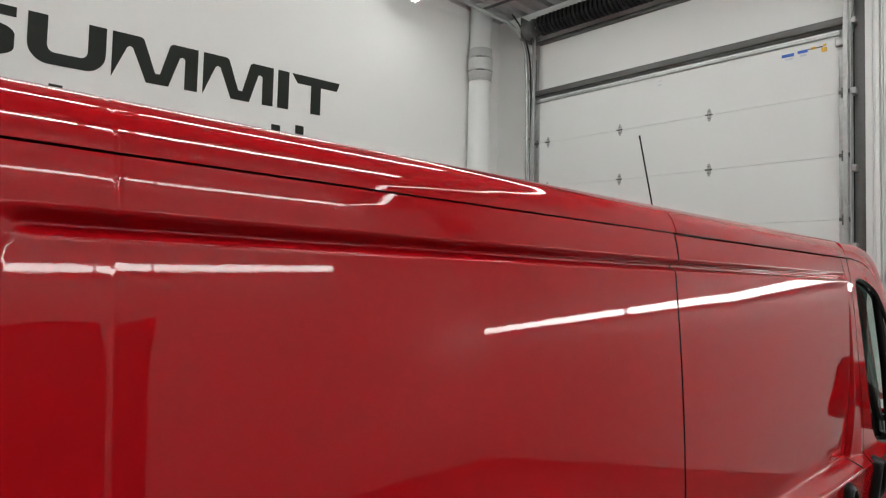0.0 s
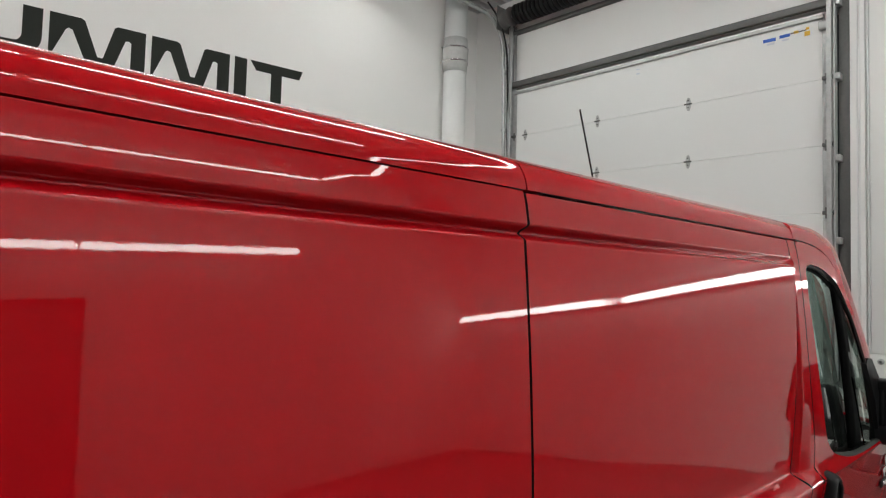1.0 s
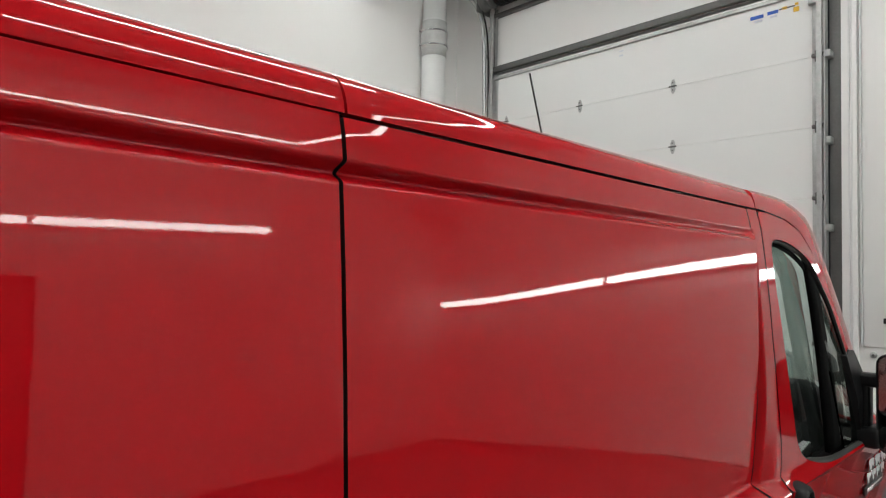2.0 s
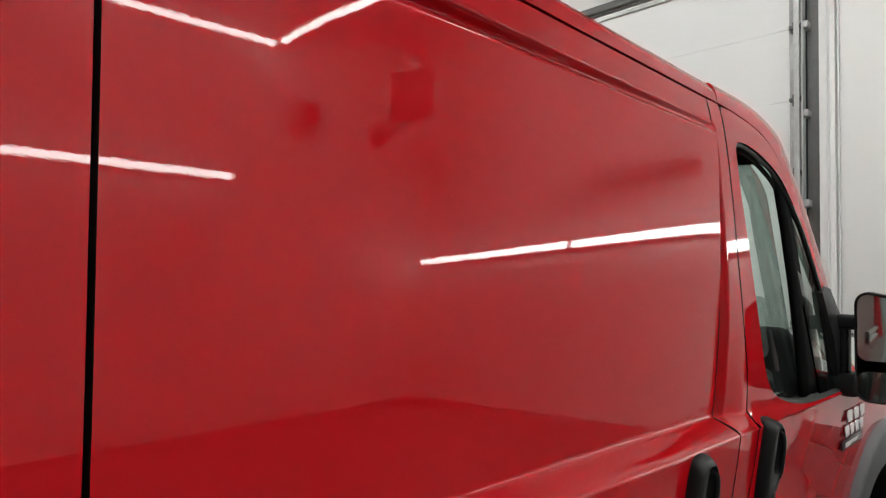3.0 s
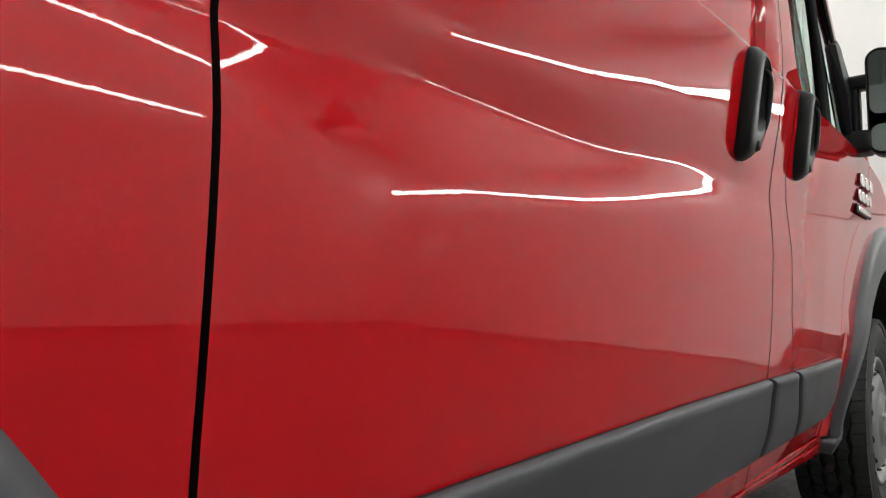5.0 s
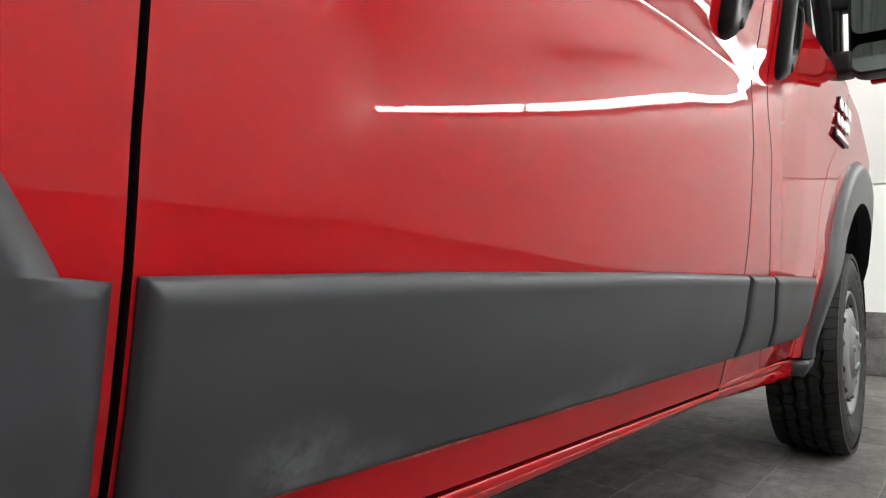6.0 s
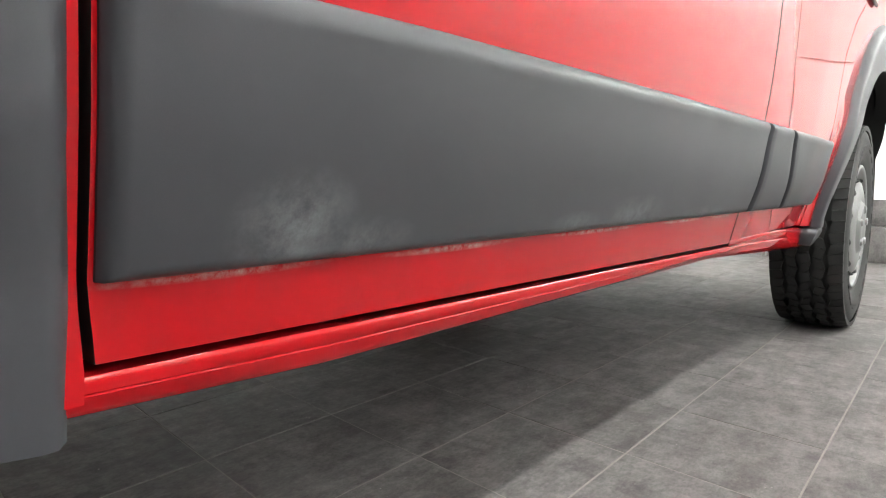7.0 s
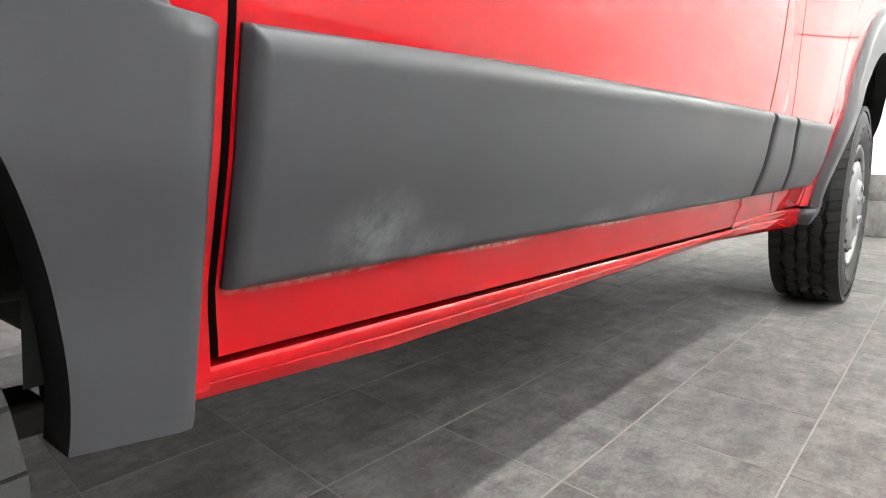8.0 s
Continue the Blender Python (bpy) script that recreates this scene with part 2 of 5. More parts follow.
def add_box(bm, lo, hi, bevel=0.0, segs=2, turn=None):
    """A box between two corners, with rounded edges, added to bm."""
    c = [(a + b) / 2 for a, b in zip(lo, hi)]
    s = [abs(b - a) for a, b in zip(lo, hi)]
    m = Matrix.Translation(c) @ (turn or Matrix()) @ Matrix.Diagonal((*s, 1))
    r = bmesh.ops.create_cube(bm, size=1, matrix=m)
    if bevel:
        es = list({e for v in r["verts"] for e in v.link_edges})
        bmesh.ops.bevel(bm, geom=es, offset=bevel, segments=segs, profile=0.5, affect="EDGES")
    return bm


def box(lo, hi, bevel=0.0, segs=2, turn=None):
    return add_box(bmesh.new(), lo, hi, bevel, segs, turn)


def add_rod(bm, a, b, r, n=16, r2=None):
    a, b = Vector(a), Vector(b)
    q = (b - a).to_track_quat("Z", "Y").to_matrix().to_4x4()
    bmesh.ops.create_cone(bm, cap_ends=True, segments=n, radius1=r, radius2=r if r2 is None else r2, depth=(b - a).length,
                          matrix=Matrix.Translation((a + b) / 2) @ q)
    return bm


def rod(a, b, r, n=16, r2=None):
    return add_rod(bmesh.new(), a, b, r, n, r2)


def add_pipe(bm, pts, r, n=10):
    """A round pipe along a bent line."""
    pts = [Vector(p) for p in pts]
    rings = []
    up = Vector((0.31, 0.17, 0.93))
    for i, p in enumerate(pts):
        d = (pts[min(i + 1, len(pts) - 1)] - pts[max(i - 1, 0)]).normalized()
        s = d.cross(up).normalized()
        u = s.cross(d)
        rings.append([bm.verts.new(p + r * (math.cos(2 * math.pi * k / n) * s + math.sin(2 * math.pi * k / n) * u)) for k in range(n)])
    for a, b in zip(rings, rings[1:]):
        for k in range(n):
            bm.faces.new((a[k], a[(k + 1) % n], b[(k + 1) % n], b[k]))
    bm.faces.new(rings[0][::-1])
    bm.faces.new(rings[-1])
    return bm


def bend(pts, steps=8):
    """A smooth line through points (Catmull-Rom)."""
    ps = [Vector(p) for p in pts]
    ps = [ps[0] * 2 - ps[1]] + ps + [ps[-1] * 2 - ps[-2]]
    out = []
    for i in range(1, len(ps) - 2):
        for k in range(steps):
            t = k / steps
            a, b, c, d = ps[i - 1:i + 3]
            out.append(0.5 * (2 * b + (c - a) * t + (2 * a - 5 * b + 4 * c - d) * t * t + (3 * b - a - 3 * c + d) * t ** 3))
    return out + [ps[-2]]


def add_lathe(bm, prof, n=48, axis="X", centre=(0, 0, 0)):
    """A turned shape: prof gives (along the axis, radius)."""
    rings = []
    for h, r in prof:
        ring = []
        for k in range(n):
            a = 2 * math.pi * k / n
            p = (h, r * math.cos(a), r * math.sin(a)) if axis == "X" else (r * math.cos(a), r * math.sin(a), h)
            ring.append(bm.verts.new(Vector(p) + Vector(centre)))
        rings.append(ring)
    for a, b in zip(rings, rings[1:]):
        for k in range(n):
            bm.faces.new((a[k], a[(k + 1) % n], b[(k + 1) % n], b[k]))
    return bm


def slab(poly, to3d, normal, thick):
    """A flat plate of an outline given in two coordinates; to3d places it, normal thickens it."""
    bm = bmesh.new()
    f = bm.faces.new([bm.verts.new(to3d(*p)) for p in poly])
    r = bmesh.ops.extrude_face_region(bm, geom=[f])
    bmesh.ops.translate(bm, vec=Vector(normal) * thick, verts=[v for v in r["geom"] if isinstance(v, bmesh.types.BMVert)])
    bmesh.ops.recalc_face_normals(bm, faces=bm.faces)
    bmesh.ops.triangulate(bm, faces=[f for f in bm.faces if len(f.verts) > 4])
    return bm


def lerp_table(table, z):
    zs, xs = zip(*table)
    return float(np.interp(z, zs, xs))


# ---- the van's side: its right flank lies near x = 0, its nose points to +y ----
def smooth01(t):
    t = min(1.0, max(0.0, t))
    return t * t * (3 - 2 * t)


def lean_profile(table, z0, z1, x0, step=0.005):
    """Integrates lean angles (degrees, inward positive) up from z0."""
    out, z, x = [], z0, x0
    while z < z1 + 1e-6:
        out.append((z, x))
        x -= math.tan(radians(lerp_table(table, z + step / 2))) * step
        z += step
    return out


LOWER_LEAN = [(0.62, -8.0), (0.65, -7.2), (0.744, -3.4), (0.80, -2.0), (0.872, -0.9), (0.888, 2.0), (0.902, 7.5), (0.925, 9.3), (0.949, 10.2), (0.957, -1.0), (0.965, -13.0), (0.972, -13.4),
              (0.998, -12.8), (1.03, -8.0), (1.065, -4.9), (1.10, -3.5), (1.17, -2.5), (1.205, -1.5)]
LOWER = [(0.30, -0.02), (0.388, 0.001), (0.455, 0.013), (0.54, 0.047)] + lean_profile(LOWER_LEAN, 0.62, 1.205, 0.0695)
X_SHOULDER = LOWER[-1][1]
PANEL = lean_profile([(1.1, -3.3), (1.55, 2.5), (1.7, 3.95), (1.9, 6.2)], 1.20, 1.83, X_SHOULDER - 0.027)
OUTER = [(1.205, X_SHOULDER), (1.23, X_SHOULDER), (1.35, 0.0995), (1.5, 0.0925), (1.65, 0.0825), (1.75, 0.0735), (1.811, 0.0665), (1.84, 0.0625), (1.868, 0.0563)]
CANT = [(1.868, 0.0563), (1.882, 0.0535), (1.897, 0.0475), (1.911, 0.037), (1.921, 0.021), (1.929, 0.0), (1.939, -0.04), (1.951, -0.09),
        (1.967, -0.16), (1.988, -0.27), (2.015, -0.45), (2.03, -0.65), (2.036, -0.92)]
S_REAR = [(0.40, 0.018), (0.45, 0.013), (0.54, 0.006), (0.62, 0.0015), (0.69, -0.0005), (0.755, 0.0), (0.835, 0.001), (0.95, 0.001), (1.2, 0.0), (1.3, 0.0), (1.5, -0.005), (1.87, -0.011)]
S_FRONT = [(0.38, 1.241), (0.456, 1.225), (0.56, 1.190), (0.63, 1.170), (0.75, 1.157), (0.88, 1.149), (0.94, 1.127), (0.98, 1.108), (1.03, 1.115), (1.20, 1.120), (1.27, 1.128), (1.5, 1.122), (1.8, 1.098), (1.87, 1.090)]
D_REAR = [(0.38, 1.575), (0.40, 1.548), (0.456, 1.488), (0.56, 1.405), (0.63, 1.356), (0.75, 1.302), (0.88, 1.285), (0.94, 1.248), (0.98, 1.222), (1.03, 1.210), (1.2, 1.222), (1.3, 1.232), (1.54, 1.190), (1.8, 1.158), (1.87, 1.150)]
D_FRONT = [(0.38, 1.885), (0.45, 1.875), (0.55, 1.855), (0.63, 1.84), (0.76, 1.82), (0.85, 1.84), (0.95, 1.93), (1.03, 2.06), (1.205, 2.12)]
RECESS_Y = (-1.135, 1.118)
RECESS_Z = (1.207, 1.812)


def recess_depth(y, z):
    """0 on the frame, 1 on the sunken blank panel: a rounded rectangle with a soft step."""
    (y0, y1), (z0, z1), r = RECESS_Y, RECESS_Z, 0.022 if y > 0 else 0.05
    y1 = lerp_table(S_FRONT, z) + 0.035
    cy, cz, hy, hz = (y0 + y1) / 2, (z0 + z1) / 2, (y1 - y0) / 2, (z1 - z0) / 2
    qy, qz = abs(y - cy) - hy + r, abs(z - cz) - hz + r
    d = math.hypot(max(qy, 0), max(qz, 0)) + min(max(qy, qz), 0) - r
    width = 0.016 if y > 1.0 and qy > qz else (0.027 if z < 1.4 else 0.013)
    t = min(1.0, max(0.0, -d / width))
    if y > 1.0 and qy > qz:
        return t
    return 0.4 * t + 0.6 * smooth01(t) if z < 1.4 else smooth01(t)


def splay(y, z):
    k = float(np.interp(z, (0.39, 0.5, 0.95, 1.2, 1.8), (0.006, 0.016, 0.014, 0.008, 0.024)))
    return k * min(1.6, max(-1.5, y))


def twist(y, z):
    """The lower side stands up a little straighter towards the front."""
    return 0.058 * min(0.7, max(0.0, y - 0.15)) * float(np.interp(z, (0.45, 0.60, 0.9, 1.06, 1.205, 1.234), (0.0, -0.28, 0.0, 0.20, 0.54, 0.0)))


def hollow(z):
    """The crease's depth behind a straight line from the foot of the door's belly to its shoulder."""
    if not 0.80 < z < 1.03:
        return 0.0
    return lerp_table(LOWER, z) - float(np.interp(z, (0.80, 1.03), (lerp_table(LOWER, 0.80), lerp_table(LOWER, 1.03))))


def flat_crease(y, z):
    """The waist crease climbs a little and runs out towards the cab door, and is shallower on the rear quarter."""
    b = smooth01((z - 0.885) / 0.068) if z < 0.956 else 1 - smooth01((z - 0.958) / 0.05)
    x = b * 0.0026 * smooth01((0.10 - y) / 0.2)
    if y > 0.40 and 0.78 < z < 1.07:
        rise = 0.027 * smooth01((y - 0.40) / 0.38)
        keep = 1 - smooth01((y - 0.66) / 0.52)
        x += keep * hollow(z - rise) - hollow(z)
    return x


def swell(y, z):
    """Above the crease the door stands out a little more towards the front."""
    return smooth01((y - 0.15) / 0.35) * float(np.interp(z, (0.958, 1.015, 1.13, 1.205, 1.234), (0.0, 0.0024, 0.0048, 0.0052, 0.0)))


def nose_in(y, z):
    """The flank turns in towards the nose."""
    t = max(0.0, y - 2.75)
    return -0.55 * t * t


def side_x(y, z):
    if z <= 1.205:
        x = lerp_table(LOWER, z)
    elif z <= 1.868:
        out = lerp_table(OUTER, z)
        m = recess_depth(y, z)
        pan = lerp_table(PANEL, min(max(z, 1.2), 1.83)) + min(0.80, max(0.0, y - 0.22)) * (0.050 * (z - 1.56) + 0.011)
        x = out + (pan - out) * m
        c = y - lerp_table(S_FRONT, z)
        if c > 0:
            # a channel with a wall that faces the rear runs down the pillar
            low = min(pan, out - 0.014)
            rise = min(1.0, max(0.0, c - 0.003) / 0.016)
            wall = min(out - low, 0.014)
            chan = low + wall * rise * (1.5 - 0.5 * rise * rise) + (out - low - wall) * smooth01((c - 0.004) / 0.075)
            x = out + (chan - out) * smooth01((z - 1.212) / 0.022) * smooth01((1.822 - z) / 0.022)
    else:
        x = lerp_table(CANT, min(z, 2.036))
    # a rolled trough under the frame along the head of the sunken panel
    if 1.789 < z < 1.815 and -1.14 < y < 1.10:
        x -= 0.0135 * math.sin((z - 1.789) / 0.026 * math.pi) ** 2 * smooth01((y + 1.14) / 0.06) * smooth01((1.10 - y) / 0.02)
    # a pressed vertical bead joins the rear quarter to the tail
    if z > 1.2 and abs(y + 1.032) < 0.05:
        d = abs(y + 1.032)
        x -= (0.0010 if z > 1.7 else 0.0004) * (1 - d / 0.05) ** 2 + ((0.0008 if z > 1.78 else 0.0003) * math.cos(d / 0.005 * math.pi / 2) ** 2 if d < 0.005 else 0.0)
    return x + splay(y, z) + twist(y, z) + flat_crease(y, z) + swell(y, z) + nose_in(y, z)


def steps(a, b, h, dense=()):
    """Values from a to b about h apart, closer together within the dense stretches."""
    cuts = {round(a, 4), round(b, 4)}
    n = max(1, math.ceil((b - a) / h))
    cuts |= {round(a + (b - a) * i / n, 4) for i in range(n + 1)}
    for lo, hi, hh in dense:
        lo, hi = max(lo, a), min(hi, b)
        if hi > lo:
            m = max(1, math.ceil((hi - lo) / hh))
            cuts |= {round(lo + (hi - lo) * i / m, 4) for i in range(m + 1)}
    out = []
    for c in sorted(cuts):
        if not out or c - out[-1] > 0.0012:
            out.append(c)
    return out


Z_DENSE = [(0.94, 1.0, 0.006), (1.19, 1.26, 0.005), (1.775, 1.82, 0.003), (1.85, 2.0, 0.006)]
Y_DENSE = [(-1.15, -1.08, 0.006), (-1.085, -1.042, 0.006), (-1.042, -1.022, 0.0014), (-1.022, -0.98, 0.006), (1.10, 1.16, 0.004)]


def add_flange(bm, inset, slot=0, ease=None):
    """Turns the open edges in, so that a panel has thickness at its gaps; slot 1 is black: door seals, and shade put
    into plate and trim edges.
    """
    rim = [e for e in bm.edges if e.is_boundary]
    for e in rim:
        e.smooth = False
    r = bmesh.ops.extrude_edge_only(bm, edges=rim)
    for v in r["geom"]:
        if isinstance(v, bmesh.types.BMVert):
            v.co.x -= inset * (ease(v.co) if ease else 1.0)
    for f in r["geom"]:
        if isinstance(f, bmesh.types.BMFace):
            f.material_index = slot


def add_skin(bm, y0, y1, zs, off=0.0, h=0.04, inset=0.018, slot=0, zmap=None):
    """A stretch of the flank between two upright edges, y0(z) and y1(z)."""
    lo, hi = min(y0(z) for z in zs), max(y1(z) for z in zs)
    us = [(v - lo) / (hi - lo) for v in steps(lo, hi, h, Y_DENSE + [(lo, lo + 0.006, 0.003), (hi - 0.006, hi, 0.003), (hi - 0.13, hi - 0.006, 0.012)])]
    grid = []
    for z in zs:
        a, b = y0(z), y1(z)
        # rows keep the common columns where they fit and clamp at slanted edges
        row = []
        for u in us:
            y = a + (b - a) * u
            zz = zmap(y, z) if zmap else z
            row.append(bm.verts.new((side_x(y, zz) + off, y, zz)))
        grid.append(row)
    for r0, r1 in zip(grid, grid[1:]):
        for k in range(len(us) - 1):
            bm.faces.new((r0[k], r0[k + 1], r1[k + 1], r1[k]))
    if inset:
        add_flange(bm, inset, slot)
    return bm


def skin(*a, **k):
    return add_skin(bmesh.new(), *a, **k)


def around(pts, n):
    """A closed outline set out anew in n even steps."""
    ps = [np.array(p, float) for p in pts] + [np.array(pts[0], float)]
    ds = np.r_[0, np.cumsum([np.linalg.norm(b - a) for a, b in zip(ps, ps[1:])])]
    arr = np.array(ps)
    return [tuple(np.interp(d, ds, arr[:, i]) for i in range(2)) for d in np.linspace(0, ds[-1], n, endpoint=False)]


def round_off(pts, times=2):
    """Rounds an outline's corners by cutting them."""
    for _ in range(times):
        out = []
        for a, b in zip(pts, pts[1:] + pts[:1]):
            out.append((a[0] * 0.75 + b[0] * 0.25, a[1] * 0.75 + b[1] * 0.25))
            out.append((a[0] * 0.25 + b[0] * 0.75, a[1] * 0.25 + b[1] * 0.75))
        pts = out
    return pts


def add_ring(bm, outer, inner, n=96, layers=6, off=0.0, inset=0.018, bulge=None):
    """The flank between two outlines in (y, z)."""
    a, b = around(outer, n), around(inner, n)
    rows = []
    for k in range(layers + 1):
        t = k / layers
        row = []
        for p, q in zip(a, b):
            y, z = p[0] + (q[0] - p[0]) * t, p[1] + (q[1] - p[1]) * t
            row.append(bm.verts.new((side_x(y, z) + off + (bulge(t) if bulge else 0), y, z)))
        rows.append(row)
    for r0, r1 in zip(rows, rows[1:]):
        for k in range(n):
            bm.faces.new((r0[k], r0[(k + 1) % n], r1[(k + 1) % n], r1[k]))
    bmesh.ops.recalc_face_normals(bm, faces=bm.faces)
    if inset:
        add_flange(bm, inset)
    return bm


def flare(y, z):
    if y < 1.85 or z > 0.75:
        return 0.0
    arch = plain_side_x(y, 0.75) - 0.075 * smooth01((0.72 - z) / 0.4)
    return (arch - plain_side_x(y, z)) * smooth01((y - 1.85) / 0.09)


plain_side_x = side_x


def side_x(y, z):
    """The flank with the front wing's flare added low down."""
    return plain_side_x(y, z) + flare(y, z)


# ---- the room ----
XW, XE, YS, YN, ZC = -4.685, 5.42, -11.0, 4.90, 5.12
WALL_T = 0.2
GX0, GX1, GZ1 = -4.02, -0.70, 4.03   # the overhead door's opening


def wall_piece(name, lo, hi):
    ob = link_mesh(name, box(lo, hi), M_WALL, smooth=False)
    return tagged(ob, label="plain white painted wall", category="wall", kind="structure")


wall_piece("wall_west", (XW - WALL_T, YS - WALL_T, 0), (XW, YN + WALL_T, ZC))
# unseen closing wall, set far back so less light returns from it
wall_piece("wall_south_unseen", (XW, YS - WALL_T, 0), (XE, YS, ZC))


def wall_with_opening(name, along, lo, hi, o0, o1, oz):
    """A wall with one opening through it, floor to oz, in one mesh."""
    bm = bmesh.new()
    (x0, y0, z0), (x1, y1, z1) = lo, hi
    if along == "x":
        add_box(bm, (x0, y0, z0), (o0, y1, z1))
        add_box(bm, (o1, y0, z0), (x1, y1, z1))
        add_box(bm, (o0, y0, oz), (o1, y1, z1))
    else:
        add_box(bm, (x0, y0, z0), (x1, o0, z1))
        add_box(bm, (x0, o1, z0), (x1, y1, z1))
        add_box(bm, (x0, o0, oz), (x1, o1, z1))
    ob = link_mesh(name, bm, M_WALL, smooth=False)
    return tagged(ob, label="white painted wall with a door opening", category="wall", kind="structure")


wall_with_opening("wall_north", "x", (XW, YN, 0), (XE + WALL_T, YN + WALL_T, ZC), GX0, GX1, GZ1)
wall_with_opening("wall_east", "y", (XE, YS - WALL_T, 0), (XE + WALL_T, YN, ZC), -1.75, 0.55, 2.42)


def build_ceiling():
    """Trapezoid metal decking, its ribs across the room."""
    bm = bmesh.new()
    prof, x = [], XW - 0.1
    while x < XE + 0.1:
        for dx, dz in ((0, 0), (0.09, 0), (0.11, 0.045), (0.16, 0.045), (0.18, 0)):
            prof.append((x + dx, ZC + dz))
        x += 0.20
    lo = [bm.verts.new((a, YS - 0.1, z)) for a, z in prof]
    hi = [bm.verts.new((a, YN + 0.1, z)) for a, z in prof]
    for i in range(len(prof) - 1):
        bm.faces.new((lo[i], hi[i], hi[i + 1], lo[i + 1]))
    r = bmesh.ops.extrude_face_region(bm, geom=bm.faces[:])
    bmesh.ops.translate(bm, vec=(0, 0, 0.10), verts=[v for v in r["geom"] if isinstance(v, bmesh.types.BMVert)])
    bmesh.ops.recalc_face_normals(bm, faces=bm.faces)
    ob = link_mesh("ceiling", bm, M_CEIL, smooth=False)
    tagged(ob, label="white ribbed metal deck ceiling", category="ceiling", kind="structure")


build_ceiling()


def build_overhead_door():
    door = thing("overhead_door", "white insulated sectional overhead door, closed, with steel hinges", "garage door")
    lines = [0.0, 0.19, 0.73, 1.27, 1.81, 2.35, 2.892, 3.433, 3.985]
    y0, y1 = YN - 0.045, YN + 0.02
    hinge_x = [GX0 + 0.18, -2.885, -1.915]
    for a, b in zip(lines, lines[1:]):
        sec = part("section", box((GX0 - 0.03, y0, a + 0.0008), (GX1 - 0.04, y1, b - 0.0008), 0.002, 2), M_DOOR, door, smooth=False)
        part("end_stile", box((GX1 - 0.112, y0 - 0.003, a + 0.004), (GX1 - 0.045, y0 + 0.01, b - 0.004), 0.001, 1), M_GALV, sec, "bare galvanised end stile")
        part("end_stile", box((GX0 - 0.03, y0 - 0.003, a + 0.004), (GX0 + 0.05, y0 + 0.01, b - 0.004), 0.001, 1), M_GALV, sec, "bare galvanised end stile")
    for z in lines[1:-1]:
        for x in hinge_x:
            bm = bmesh.new()
            for s in (1, -1):
                pts = [(x - 0.020, z + s * 0.006), (x + 0.020, z + s * 0.006), (x + 0.020, z + s * 0.03), (x + 0.008, z + s * 0.062), (x - 0.008, z + s * 0.062), (x - 0.020, z + s * 0.03)]
                if s < 0:
                    pts = pts[::-1]
                vs = [bm.verts.new((px, y0 - 0.006, pz)) for px, pz in pts]
                f = bm.faces.new(vs)
                r = bmesh.ops.extrude_face_region(bm, geom=[f])
                bmesh.ops.translate(bm, vec=(0, 0.005, 0), verts=[v for v in r["geom"] if isinstance(v, bmesh.types.BMVert)])
            bmesh.ops.recalc_face_normals(bm, faces=bm.faces)
            h = part("hinge", bm, M_GALV, door, "small steel hinge", smooth=False)
            part("pin", rod((x - 0.034, y0 - 0.012, z), (x + 0.034, y0 - 0.012, z), 0.007, 10), M_STRUT, h)
            for s in (1, -1):
                part("bolt", rod((x, y0 - 0.012, z + s * 0.032), (x, y0 - 0.004, z + s * 0.032), 0.006, 8), M_STRUT, h)
        # roller carriers at both tracks
        for x, s in ((GX1 - 0.085, 1), (GX0 + 0.02, -1)):
            bm = box((x - 0.025, y0 - 0.03, z - 0.014), (x + 0.025, y0 - 0.004, z + 0.014), 0.004)
            add_box(bm, (x - 0.008, y0 - 0.012, z - 0.045), (x + 0.008, y0 - 0.004, z + 0.045), 0.003)
            rl = part("roller_bracket", bm, M_STRUT, door, "dark steel roller bracket")
            part("stem", rod((x, y0 - 0.02, z), (x + s * 0.075, y0 - 0.02, z), 0.006, 8), M_STRUT, rl)
            part("roller", rod((x + s * 0.05, y0 - 0.02, z), (x + s * 0.075, y0 - 0.02, z), 0.022, 14), M_STRUT, rl)
    # top fixtures: strut, seal and corner bracket
    part("top_strut", box((GX0 - 0.05, y0 - 0.05, 4.012), (GX1 - 0.06, y0 + 0.0, 4.075), 0.006), M_STRUT, door, "dark grey steel strut")
    part("top_rail", box((GX0 - 0.05, y0 - 0.022, 3.93), (GX1 - 0.10, y0 - 0.002, 3.962), 0.004), M_GALV, door, "thin grey rail")
    part("corner_bracket", box((GX1 - 0.13, y0 - 0.05, 3.83), (GX1 - 0.05, y0 - 0.005, 3.90), 0.008), M_GALV, door)
    # printed sticker near the top corner
    sx, sz = -1.26, 3.84
    bm = bmesh.new()
    for x0, x1, z0, z1 in ((0, 0.10, 0.0, 0.028), (0.13, 0.21, 0.008, 0.034)):
        add_box(bm, (sx + x0, y0 - 0.0045, sz + z0), (sx + x1, y0 - 0.002, sz + z1))
    part("sticker", bm, M_BLUE, door, "blue printed sticker bars", smooth=False)
    bm = bmesh.new()
    for x0, x1, z0, z1 in ((0.32, 0.36, -0.02, 0.018), (0.24, 0.275, 0.020, 0.042), (0.33, 0.355, 0.03, 0.05)):
        add_box(bm, (sx + x0, y0 - 0.0045, sz + z0), (sx + x1, y0 - 0.002, sz + z1))
    part("sticker", bm, M_YELLOW, door, "yellow printed sticker squares", smooth=False)
    part("sticker", box((sx + 0.215, y0 - 0.0045, sz + 0.024), (sx + 0.33, y0 - 0.002, sz + 0.034)), M_STRUT, door, "dark printed line", smooth=False)
    bm = bmesh.new()
